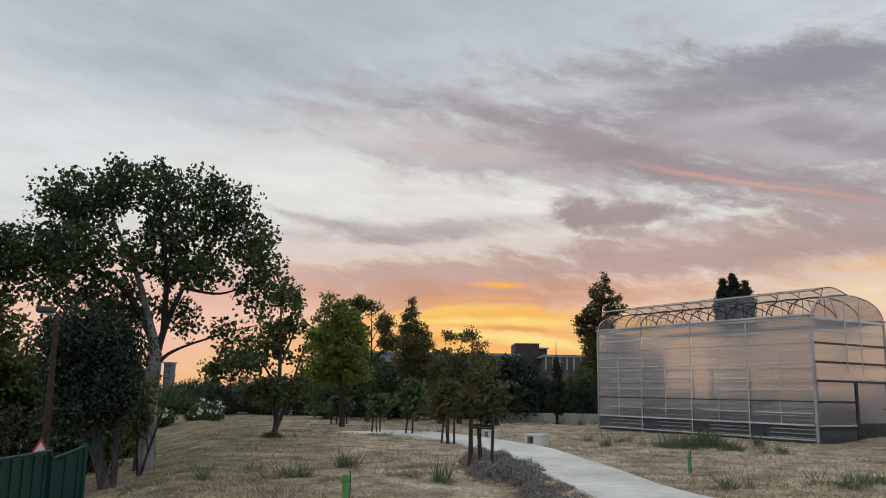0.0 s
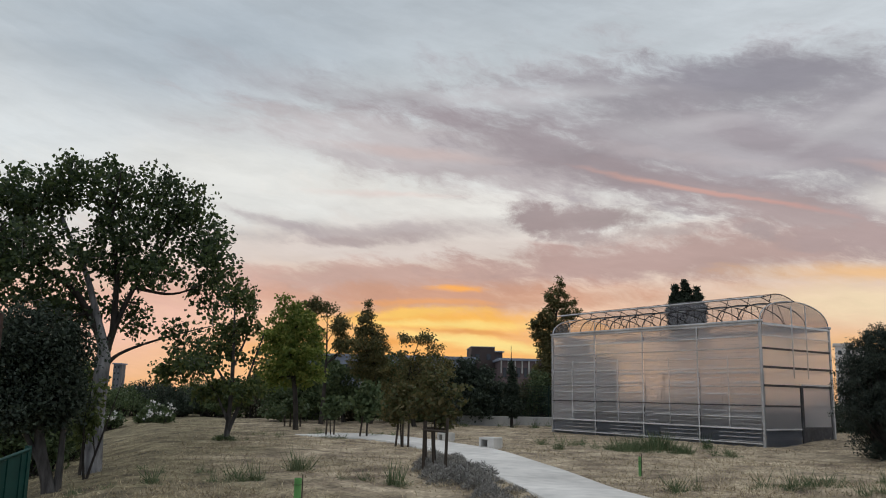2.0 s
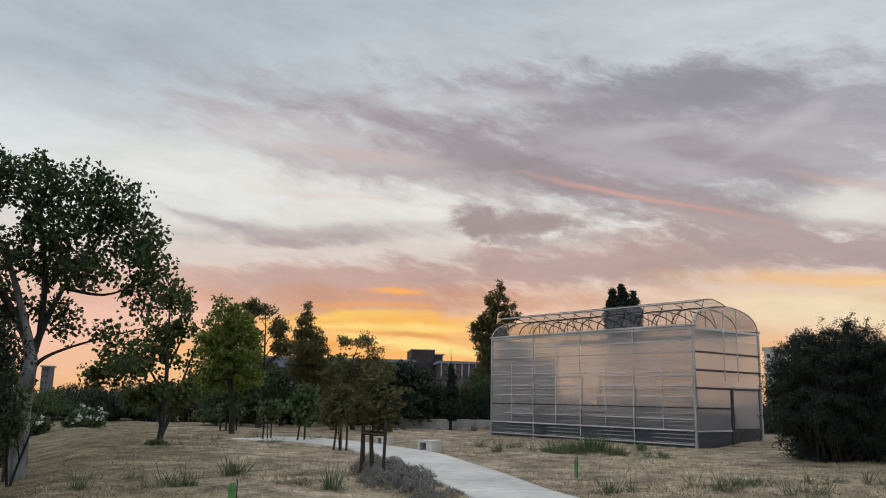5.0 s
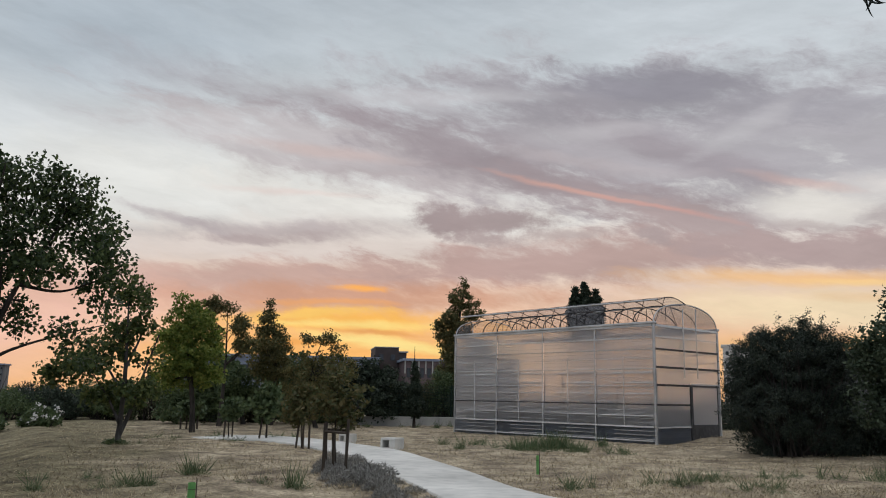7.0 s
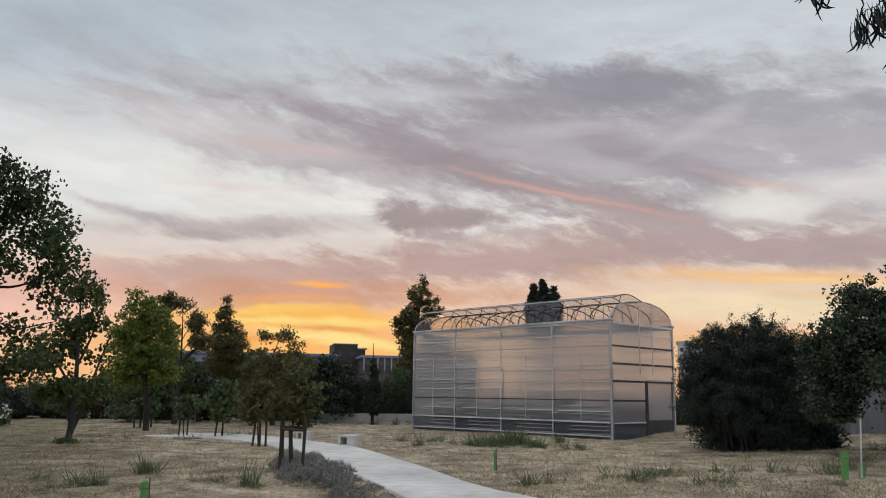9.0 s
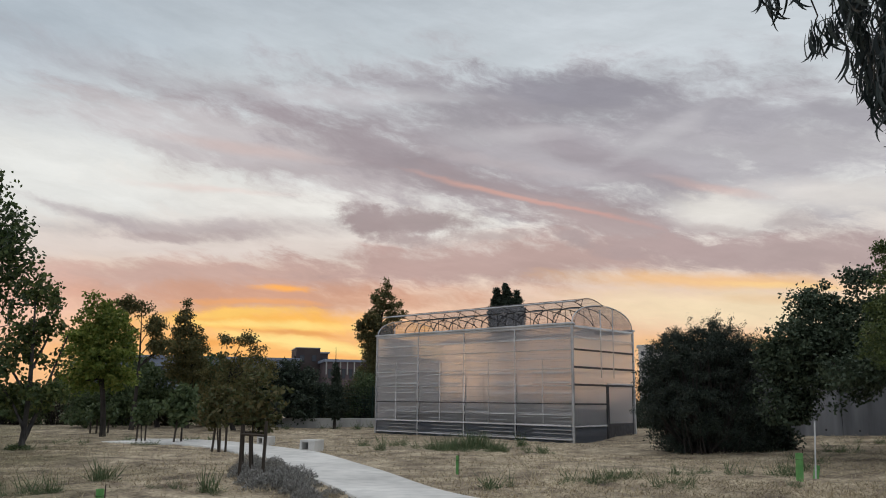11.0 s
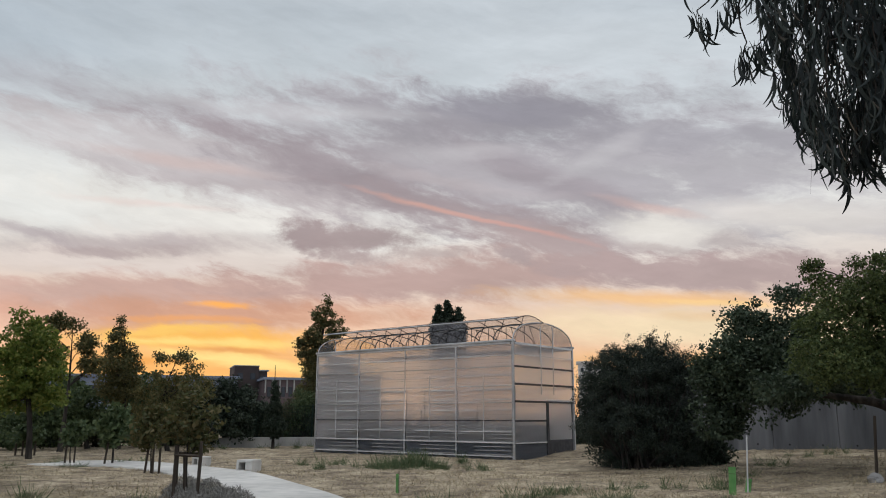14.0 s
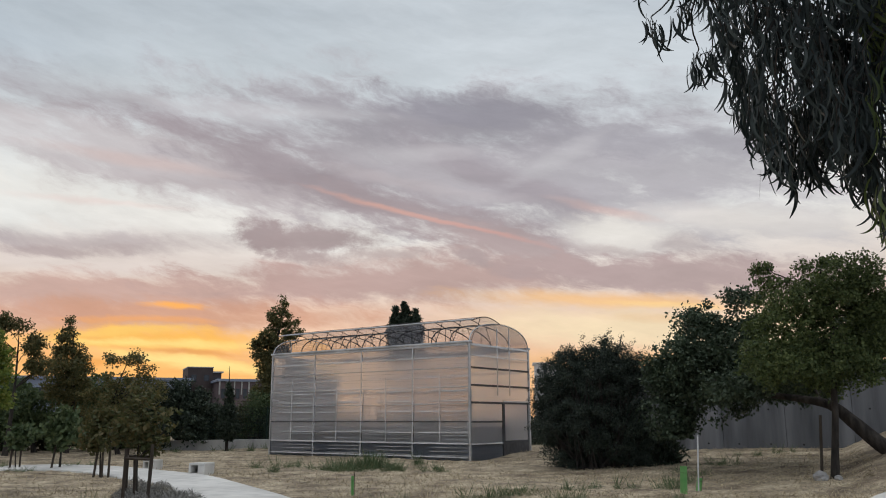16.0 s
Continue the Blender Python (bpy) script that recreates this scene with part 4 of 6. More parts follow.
# ---------------------------------------------------------------- trees
tree("tree", (-6.57, 18.68), [(-8.63, 18.38, 5.70, 1.07, 0.92), (-7.37, 17.95, 6.02, 0.84, 0.75), (-6.85, 19.21, 6.35, 0.83, 0.86), (-5.75, 18.73, 6.1, 0.62, 0.85), (-5.15, 19.30, 5.6, 0.8, 1.1), (-4.5, 18.85, 4.8, 0.72, 0.9), (-9.17, 17.88, 4.47, 1.10, 0.84), (-7.63, 17.40, 4.35, 1.05, 0.85), (-6.50, 18.91, 4.83, 1.15, 1.05), (-5.44, 18.41, 4.23, 0.66, 0.6), (-9.97, 17.57, 4.15, 0.99, 1.06), (-10.43, 16.83, 4.39, 0.97, 1.11), (-8.1, 17.36, 3.55, 0.9, 0.5), (-7.48, 18.98, 3.40, 1.1, 0.7), (-4.5, 19.57, 4.07, 0.6, 0.7), (-6.35, 19.64, 3.29, 0.6, 0.55), (-4.95, 18.86, 2.84, 0.45, 0.5), (-4.65, 19.47, 2.22, 0.5, 0.45)],
     "tall broad green tree with a pale furrowed trunk", "tree", M["bark_pale"], M["leaf_big"], 11, 0.17, 920, 25, 0.11, 0.2, 0.38, 30, limb_bark=M["bark"], width=0.8,
     line=[(-6.57, 18.68, -0.75, 0.24), (-6.58, 18.68, 0.27, 0.185), (-6.58, 18.67, 1.14, 0.165), (-6.57, 18.68, 1.96, 0.16), (-6.56, 18.68, 2.35, 0.14), (-6.77, 18.61, 3.18, 0.085), (-7.09, 18.49, 4.21, 0.06), (-7.57, 18.30, 5.23, 0.04), (-7.86, 18.17, 6.13, 0.02)],
     boughs=[[(-6.78, 18.82, -0.72, 0.15), (-6.78, 18.82, 0.4, 0.11), (-6.74, 18.8, 1.3, 0.10), (-6.66, 18.75, 2.1, 0.10), (-6.66, 18.65, 2.67, 0.09), (-7.22, 18.44, 3.68, 0.07), (-7.99, 18.12, 4.27, 0.05), (-8.77, 17.75, 4.84, 0.03), (-9.48, 17.38, 5.01, 0.015)],
             [(-6.56, 18.68, 2.1, 0.13), (-6.50, 18.7, 2.5, 0.09), (-6.32, 18.76, 3.20, 0.065), (-5.97, 18.88, 4.15, 0.042), (-5.48, 19.03, 5.14, 0.028), (-5.16, 19.11, 6.28, 0.02)],
             [(-6.56, 18.68, 1.95, 0.07), (-6.35, 18.75, 2.28, 0.042), (-5.92, 18.89, 2.54, 0.03), (-5.09, 19.14, 2.86, 0.02), (-4.34, 19.32, 3.09, 0.01)],
             [(-6.42, 18.73, 2.84, 0.08), (-6.46, 18.72, 4.26, 0.055), (-6.65, 18.65, 5.32, 0.035), (-6.56, 18.68, 6.57, 0.015)],
             [(-6.07, 18.85, 3.88, 0.05), (-5.27, 19.09, 3.79, 0.03), (-4.52, 19.28, 4.10, 0.015)],
             [(-6.80, 18.60, 3.3, 0.05), (-7.46, 18.34, 3.14, 0.035), (-8.54, 17.86, 3.33, 0.015)]])
tree("tree", (-6.34, 15.98), [(-7.2, 15.86, 1.93, 0.6, 1.0), (-6.46, 15.73, 1.73, 0.66, 1.0), (-7.00, 15.93, 2.49, 0.97, 0.67), (-6.30, 16.33, 2.24, 0.45, 0.7), (-6.81, 15.79, 1.19, 0.80, 0.45), (-7.1, 16.01, 1.1, 0.4, 0.35), (-6.21, 16.04, 1.3, 0.38, 0.4)],
     "dark dense tree with a twin dark trunk on the bank", "tree", M["bark_mid"], M["leaf_dark"], 12, 0.09, 460, 58, 0.085, 0.2, 0.2, 8, low=0.75,
     line=[(-6.30, 16.00, -0.75, 0.19), (-6.40, 15.96, -0.18, 0.12), (-6.54, 15.91, 0.34, 0.1), (-6.66, 15.86, 0.98, 0.085), (-6.77, 15.81, 1.83, 0.06), (-6.93, 15.74, 2.70, 0.03)],
     boughs=[[(-6.30, 16.02, -0.7, 0.16), (-6.25, 16.02, -0.3, 0.085), (-6.24, 16.03, 0.34, 0.06), (-6.25, 16.02, 1.19, 0.05), (-6.29, 16.01, 2.29, 0.025)], [(-6.42, 15.96, -0.2, 0.09), (-6.6, 15.88, 0.3, 0.06), (-6.95, 15.8, 0.95, 0.045), (-7.35, 15.85, 1.9, 0.02)]])
tree("young_tree", (-6.15, 17.2), [(-6.2, 17.2, 1.0, 0.3, 0.4), (-6.35, 17.2, 0.75, 0.25, 0.3), (-6.1, 17.25, 1.5, 0.22, 0.3)],
     "thin sapling beside the pale trunk on the bank", "tree", M["bark"], M["leaf_fresh"], 46, 0.03, 46, 20, 0.10, 0.12, 0.3, 5, stems=2)
tree("tree", (-11.44, 22.23), [(-11.61, 22.14, 1.73, 1.31, 1.23), (-11.06, 22.42, 0.99, 1.05, 0.88), (-12.52, 21.64, 2.75, 1.40, 1.58), (-9.42, 25.30, 1.65, 0.70, 1.05), (-12.47, 21.67, 0.98, 1.40, 1.23)],
     "green leafy tree at the foot of the bank", "tree", M["bark"], M["leaf_fresh"], 13, 0.12, 300, 40, 0.18, 0.24, 0.2, 8)
tree("tree", (-5.41, 27.17), [(-5.46, 27.46, 4.79, 0.78, 0.74), (-4.85, 26.97, 3.98, 0.52, 0.86), (-5.87, 27.48, 3.44, 0.75, 0.98), (-6.32, 26.76, 2.64, 0.77, 0.77), (-7.04, 27.10, 2.36, 0.74, 0.74), (-4.90, 26.86, 1.66, 0.80, 0.53), (-5.84, 27.38, 1.55, 0.88, 0.59), (-4.55, 27.32, 2.50, 0.35, 0.6), (-5.43, 27.37, 2.87, 0.5, 0.6), (-7.6, 27.0, 2.1, 0.5, 0.5)],
     "airy green tree with two slender stems on the crest", "tree", M["bark_mid"], M["leaf_mid"], 14, 0.07, 300, 17, 0.15, 0.17, 0.2, 10, width=0.75,
     line=[(-5.43, 27.16, -0.1, 0.12), (-5.39, 27.17, 0.64, 0.075), (-5.36, 27.18, 1.93, 0.07), (-5.39, 27.17, 3.23, 0.045), (-5.44, 27.16, 4.76, 0.02)],
     boughs=[[(-5.38, 27.18, 0.3, 0.08), (-5.07, 27.23, 1.19, 0.055), (-4.81, 27.28, 2.22, 0.04), (-4.45, 27.34, 3.45, 0.02)], [(-5.37, 27.17, 2.3, 0.045), (-4.97, 27.25, 3.44, 0.03), (-4.73, 27.29, 4.40, 0.012)],
             [(-5.38, 27.17, 1.5, 0.05), (-6.00, 27.04, 2.47, 0.03), (-6.71, 26.87, 2.45, 0.015)], [(-5.39, 27.17, 0.6, 0.06), (-5.77, 27.09, 1.37, 0.035), (-6.35, 26.96, 2.27, 0.02)]])
shrub("undergrowth_bush", (-5.6, 27.0), [(-5.6, 27.0, 0.05, 0.28, 0.12), (-5.3, 26.9, 0.05, 0.2, 0.1)], "low dark shoots round the foot of a tree", "bush", M["leaf_oak"], 260, 26, 16, 0.09, 0.06)
tree("tree", (-4.22, 35.75), [(-4.85, 35.98, 5.19, 0.86, 0.75), (-4.25, 35.45, 4.40, 1.0, 0.95), (-5.28, 35.91, 3.79, 0.88, 1.1), (-4.15, 35.46, 3.17, 1.15, 0.9), (-5.17, 35.93, 2.43, 1.05, 0.7), (-3.84, 35.79, 2.33, 0.91, 0.5), (-3.56, 36.23, 3.85, 0.45, 0.7)],
     "full yellow-green tree behind the path", "tree", M["bark"], M["leaf_yellow"], 15, 0.14, 330, 38, 0.15, 0.2, 0.2, 9,
     line=[(-4.22, 35.75, -0.1, 0.13), (-4.31, 35.74, 1.35, 0.1), (-4.52, 35.72, 2.81, 0.1), (-4.73, 35.69, 4.54, 0.05)])
tree("tree", (-3.72, 41.83), [(-4.41, 41.77, 5.99, 0.59, 0.53), (-3.67, 41.84, 5.81, 0.53, 0.38), (-4.12, 41.80, 4.48, 0.47, 0.65), (-2.97, 41.89, 4.94, 0.59, 0.59), (-2.72, 41.91, 4.08, 0.65, 0.59)],
     "slender sparse tree with bronze foliage against the glow", "tree", M["bark"], M["leaf_back"], 16, 0.12, 150, 40, 0.12, 0.16, 0.35, 8)
tree("tree", (-1.3, 43.98), [(-1.69, 43.97, 6.23, 0.28, 0.43), (-1.63, 43.97, 5.56, 0.62, 0.49), (-1.83, 43.96, 4.89, 0.68, 0.49), (-1.21, 43.99, 4.80, 0.68, 0.49), (-1.52, 43.97, 4.18, 1.35, 0.55), (-1.42, 43.98, 3.03, 1.23, 1.05)],
     "conical bronze-green tree against the glow", "tree", M["bark"], M["leaf_back"], 17, 0.12, 260, 46, 0.12, 0.19, 0.15, 8)
tree("tree", (1.06, 41.99), [(0.46, 42.00, 4.52, 0.65, 0.41), (1.49, 41.97, 4.39, 0.74, 0.47), (1.96, 41.95, 3.96, 0.53, 0.35), (1.16, 41.98, 2.85, 1.91, 1.03), (0.60, 42.00, 1.69, 1.76, 1.03)],
     "tree with thin yellowed top above a dark crown", "tree", M["bark"], M["leaf_back"], 18, 0.12, 300, 42, 0.12, 0.2, 0.2, 9)
tree("tree", (-2.77, 45.92), [(-2.84, 45.91, 1.95, 1.45, 1.45), (-4.40, 45.79, 1.61, 1.45, 1.61), (-5.95, 45.61, 1.27, 1.61, 1.45), (-3.90, 46.84, 2.90, 0.97, 0.97)],
     "dark rounded tree in the belt behind the field", "tree", M["bark"], M["leaf_oak"], 19, 0.14, 220, 70, 0.17, 0.26, 0.15, 8)
tree("tree", (3.9, 46.84), [(3.25, 46.89, 2.23, 1.65, 1.32), (4.86, 46.75, 1.78, 1.32, 1.48), (3.90, 46.84, 1.12, 1.97, 0.99), (3.24, 46.89, 3.35, 0.46, 0.46), (3.95, 46.85, 3.07, 1.25, 0.86), (4.57, 46.79, 2.77, 0.92, 0.99), (3.40, 46.89, 2.14, 0.99, 0.86)],
     "dark spreading tree in the belt behind the field", "tree", M["bark"], M["leaf_dark"], 20, 0.14, 200, 70, 0.17, 0.26, 0.15, 8)
tree("tree", (-0.27, 47.0), [(-0.63, 47.00, 1.68, 1.48, 1.65), (-0.33, 47.00, 2.97, 1.32, 1.15), (1.64, 46.97, 1.72, 1.48, 1.48)],
     "dark green tree in the belt behind the field", "tree", M["bark"], M["leaf_oak"], 21, 0.14, 200, 70, 0.17, 0.26, 0.15, 8)
tree("poplar_tree", (9.2, 49.15), [(9.94, 49.00, 8.46, 0.42, 0.63), (9.51, 49.09, 7.46, 0.6, 0.87), (10.20, 48.95, 7.11, 0.45, 1.05), (9.08, 49.17, 6.39, 0.72, 0.72), (9.88, 49.01, 5.71, 0.75, 0.84), (8.50, 49.27, 5.96, 0.42, 0.45), (10.82, 48.82, 7.19, 0.26, 0.56), (10.99, 48.78, 6.70, 0.24, 0.42), (10.55, 48.87, 6.5, 0.36, 0.42), (8.96, 49.19, 5.34, 0.77, 0.70), (9.38, 49.11, 4.31, 0.98, 1.40), (9.24, 49.14, 2.59, 1.19, 1.40)],
     "tall bronze-leaved poplar beyond the greenhouse", "tree", M["bark"], M["leaf_back"], 22, 0.18, 560, 30, 0.14, 0.16, 0.2, 9,
     line=[(9.2, 49.15, -0.1, 0.2), (9.3, 49.13, 2.5, 0.16), (9.5, 49.1, 5.0, 0.11), (9.75, 49.05, 7.0, 0.06), (9.94, 49.0, 8.6, 0.02)])
shrub("dark_bush", (14.9, 22.6), [(14.95, 22.72, 2.49, 1.75, 1.3), (15.39, 22.67, 3.35, 1.1, 0.75), (15.69, 21.72, 3.0, 0.72, 0.75), (14.24, 23.64, 2.69, 1.00, 1.06), (13.80, 23.76, 1.96, 0.73, 1.15), (14.45, 22.69, 1.41, 1.60, 0.94), (15.64, 21.64, 1.58, 0.78, 1.31), (15.33, 22.47, 0.79, 1.62, 0.67), (13.93, 23.60, 1.05, 0.65, 0.69), (15.23, 22.54, 4.02, 0.30, 0.25), (15.60, 22.28, 3.88, 0.27, 0.22), (14.69, 22.89, 3.78, 0.25, 0.22), (13.98, 23.33, 3.52, 0.28, 0.25), (16.23, 21.83, 3.37, 0.30, 0.27), (14.37, 23.10, 3.41, 0.76, 0.57), (14.1, 22.9, 0.4, 0.95, 0.4), (15.6, 21.9, 0.4, 0.95, 0.4)],
      "huge dark evergreen bush beside the greenhouse", "bush", M["leaf_bush"], 23, 1100, 130, 0.085, 0.16, width=0.28, droop=0.4, sprays=420)
tree("oak_tree", (18.9, 14.3), [(16.49, 19.56, 4.19, 0.98, 0.80), (16.93, 19.19, 3.24, 1.43, 1.07), (15.90, 20.04, 2.60, 0.80, 1.07), (16.04, 19.93, 1.52, 0.71, 0.63), (17.89, 18.99, 3.93, 0.98, 1.07), (17.24, 18.91, 2.41, 1.07, 0.71), (19.06, 18.54, 2.58, 1.61, 0.63), (16.76, 19.34, 4.60, 0.63, 0.45), (17.50, 18.67, 5.06, 0.63, 0.45), (19.6, 17.4, 3.4, 1.4, 0.8), (20.0, 16.0, 4.0, 1.4, 1.0), (15.9, 17.2, 2.5, 0.9, 0.45), (17.0, 17.3, 2.7, 1.0, 0.5), (16.6, 18.8, 3.2, 0.8, 0.7), (16.7, 18.7, 2.5, 0.8, 0.5), (15.75, 19.75, 1.3, 0.5, 0.5), (15.5, 20.0, 3.0, 0.6, 0.7), (17.00, 18.45, 1.68, 0.28, 0.35), (16.58, 18.83, 1.76, 0.24, 0.38), (15.04, 19.60, 1.50, 0.5, 0.68), (15.57, 19.94, 2.40, 0.67, 0.89), (15.86, 19.32, 3.20, 0.87, 0.87), (15.34, 19.45, 0.95, 0.3, 0.36), (16.00, 19.21, 2.38, 0.59, 0.70), (15.21, 17.26, 2.31, 0.5, 0.45), (14.50, 16.54, 1.51, 0.2, 0.26)],
     "old spreading oak with a thick bent limb before the wall", "tree", M["bark"], M["leaf_evergreen"], 24, 0.24, 980, 62, 0.11, 0.2, 0.15, 16,
     line=[(19.0, 14.2, 0.0, 0.27), (18.6, 14.6, 0.55, 0.23), (18.2, 15.0, 0.95, 0.2), (17.86, 15.45, 1.5, 0.17), (17.55, 15.85, 1.93, 0.13), (17.0, 16.5, 2.12, 0.09), (16.35, 17.2, 2.25, 0.07), (16.2, 18.3, 2.5, 0.06), (16.5, 19.3, 3.4, 0.03)])
tree("tree", (16.37, 14.85), [(15.95, 15.29, 4.10, 1.16, 0.92), (16.60, 14.59, 4.75, 1.16, 0.92), (15.25, 15.28, 2.95, 1.16, 0.69), (16.49, 14.71, 2.95, 1.23, 0.85), (17.51, 14.30, 3.49, 0.92, 1.16), (17.16, 13.93, 4.68, 0.77, 0.92), (15.63, 15.61, 5.14, 0.46, 0.46)],
     "green round-crowned tree with a straight dark trunk", "tree", M["bark"], M["leaf_lawn_tree"], 25, 0.12, 640, 62, 0.085, 0.17, 0.3, 12,
     line=[(16.37, 14.85, -0.1, 0.12), (16.43, 14.79, 0.9, 0.085), (16.48, 14.73, 1.75, 0.075), (16.5, 14.7, 2.7, 0.075), (16.6, 14.6, 4.3, 0.03)])
tree("conifer_tree", (6.2, 43.56), [(6.18, 43.56, 2.6, 0.27, 0.7), (6.16, 43.57, 3.3, 0.12, 0.55), (6.15, 43.57, 3.9, 0.04, 0.4), (6.20, 43.56, 1.84, 0.45, 0.7), (6.22, 43.56, 1.10, 0.62, 0.6)],
     "small dark conical conifer by the back fence", "tree", M["bark"], M["leaf_dark"], 30, 0.08, 340, 46, 0.12, 0.08, 0.1, 6, width=0.45, droop=0.6, upright=True,
     line=[(6.2, 43.56, -0.1, 0.09), (6.19, 43.56, 1.5, 0.06), (6.17, 43.56, 3.0, 0.035), (6.15, 43.57, 4.3, 0.01)])
for x, y, top in ((20.31, 58.05, 9.86), (20.99, 57.81, 10.32), (21.74, 57.53, 9.86)):
    tree("cypress_tree", (x, y), [(x, y, top - 0.45, 0.2, 0.6), (x, y, top - 1.1, 0.42, 0.75), (x, y, top - 2.0, 0.62, 1.0), (x, y, top - 3.2, 0.66, 1.2)],
         "dense dark pointed cypress behind the greenhouse", "tree", M["bark"], M["leaf_dark"], 31 + int(x * 10), 0.14, 420, 46, 0.2, 0.12, 0.05, 6, width=0.4, droop=-0.8, group="cypresses", upright=True,
         line=[(x, y, -0.1, 0.16), (x, y, top * 0.5, 0.1), (x, y, top - 0.3, 0.01)])
HEDGE = [
    ((-15.97, 49.49), 0.90, 1.82, 0.91), ((-13.45, 50.23), 0.94, 1.82, 1.02), ((-10.83, 50.86), 1.15, 1.82, 1.09), ((-8.45, 51.31), 1.20, 1.64, 1.46), ((-18.6, 48.97), 1.04, 2.18, 1.09),
    ((-15.94, 54.64), 1.41, 1.66, 0.86), ((-12.88, 55.47), 1.47, 1.82, 0.91), ((-22.05, 53.64), 0.4, 3.25, 1.83), ((-26.66, 52.01), 0.4, 3.66, 2.03), ((-30.96, 50.25), 0.5, 3.66, 2.44), ((-6.2, 50.5), 1.1, 1.6, 1.5),
    ((6.6, 49.5), 0.9, 1.3, 1.0), ((11.5, 47.5), 0.9, 1.5, 1.2), ((14.0, 45.5), 0.9, 1.9, 1.1), ((16.6, 43.4), 0.9, 1.9, 1.15), ((19.0, 40.8), 0.9, 2.0, 1.2), ((20.6, 37.6), 0.9, 2.0, 1.2), ((21.3, 34.0), 0.9, 1.8, 1.2),
    ((-9.3, 21.6), 0.5, 1.2, 1.2), ((-12.0, 20.6), 0.3, 1.5, 1.4), ((-10.4, 25.6), 0.5, 1.5, 1.4), ((-13.5, 26.0), 0.3, 2.0, 1.8), ((16.6, 21.9), 0.6, 0.6, 0.7), ((7.37, 48.46), 1.47, 1.37, 1.17), ((8.48, 48.29), 1.86, 1.17, 1.37), ((6.16, 48.63), 1.47, 1.23, 1.03), ((9.77, 48.04), 1.70, 1.17, 1.23),
    ((-2.0, 49.5), 1.0, 1.6, 1.3), ((1.6, 49.8), 1.0, 1.6, 1.3), ((-4.4, 49.2), 1.2, 1.6, 1.5)]
for i, (p, z, w, h) in enumerate(HEDGE):  # bushes of the hedge
    shrub("hedge_bush", p, [(p[0], p[1], z, w, h), (p[0] + 0.7 * w, p[1] - 0.2, z * 0.7, w * 0.5, h * 0.7), (p[0] - 0.7 * w, p[1] - 0.2, z * 0.6, w * 0.5, h * 0.6)],
          "dark green bush in the overgrown hedge behind the field", "bush", M[("leaf_oak", "leaf_dark", "leaf_oak", "leaf_hedge")[i % 4] if p[0] < 9 else "leaf_dark"], 200 + i, 150, 52, 0.13, 0.24, group="hedge bushes")


def oleander(p, lobes, seed):
    root = shrub("oleander_bush", p, lobes, "low green oleander bush with white flowers", "bush", M["leaf_oak"], seed, 70, 34, 0.18, 0.16, group="oleanders")
    rng = np.random.default_rng(seed)
    lo = [(l[0] - p[0], l[1] - p[1] - 0.15, l[2] - float(gz(*p)) + l[4] * 0.4, l[3], l[4] * 0.8) for l in lobes]
    C = in_lobes(lo, 22, rng, 0.2)
    tagged(part("blossom", leaves(puffs(C, 9, 0.07, rng), rng, 0.12, 0.9), M["flower"], root, "white flower heads"), kind="stuff")


oleander((-11.35, 40.44), [(-11.38, 40.43, 0.35, 0.88, 0.55), (-11.96, 40.26, 0.2, 0.53, 0.45)], 71)
oleander((-13.6, 39.88), [(-13.60, 39.87, 0.1, 0.74, 0.42), (-14.1, 39.71, 0.0, 0.4, 0.34)], 72)

# ---------------------------------------------------------------- staked young trees
def stake(x, y, h, lean=0.0, r=0.032):
    z = float(gz(x, y))
    s = thing("tree_stake", pose(x, y, z, 0, lean, 0), "weathered dark wooden stake beside a young tree", "stake", "tree stakes")
    bm = bmesh.new()
    bmesh.ops.create_cone(bm, cap_ends=True, segments=8, radius1=r, radius2=r * 0.95, depth=h + 0.2, matrix=Matrix.Translation((0, 0, h / 2 - 0.1)))
    part("shaft", bm, M["stake"], s)
    return s


tree("young_tree", (0.9, 17.3), [(0.86, 17.3, 1.55, 0.48, 0.46), (0.5, 17.6, 1.32, 0.33, 0.32), (1.25, 17.0, 1.65, 0.40, 0.46), (0.77, 17.3, 2.02, 0.38, 0.28), (0.96, 17.3, 1.2, 0.45, 0.28)],
     "young bronze-green tree held by four wooden stakes", "tree", M["bark"], M["leaf_red"], 41, 0.028, 76, 17, 0.11, 0.11, 0.3, 7)
for x, y, h, l in ((1.03, 16.35, 1.12, 1.5), (0.62, 16.95, 1.02, 0.5), (0.70, 17.9, 1.0, -1), (1.1, 17.5, 1.0, 2), (0.84, 17.05, 0.9, -3)):
    stake(x, y, h, l)
brace = thing("stake_brace", pose(0.82, 17.0, 0.0), "dark wooden cross bars tying the tree stakes", "brace")
for (x0, y0), (x1, y1) in (((1.04, 16.35), (0.61, 16.95)), ((0.61, 16.95), (0.70, 17.9)), ((0.70, 17.9), (1.12, 17.5)), ((1.12, 17.5), (1.04, 16.35))):
    z = 0.84 + float(gz(0.82, 17.0))
    part("bar", tube([[(x0 - 0.82, y0 - 17.0, z, 0.026), (x1 - 0.82, y1 - 17.0, z, 0.026)]], 4), M["stake"], brace)
tree("young_tree", (0.26, 26.4), [(0.20, 26.40, 1.26, 0.52, 0.55), (0.37, 26.40, 1.66, 0.41, 0.38), (-0.07, 26.40, 1.0, 0.37, 0.32)],
     "young bronze-green tree beside the path with stakes", "tree", M["bark"], M["leaf_red"], 42, 0.03, 80, 20, 0.15, 0.14, 0.3, 6)
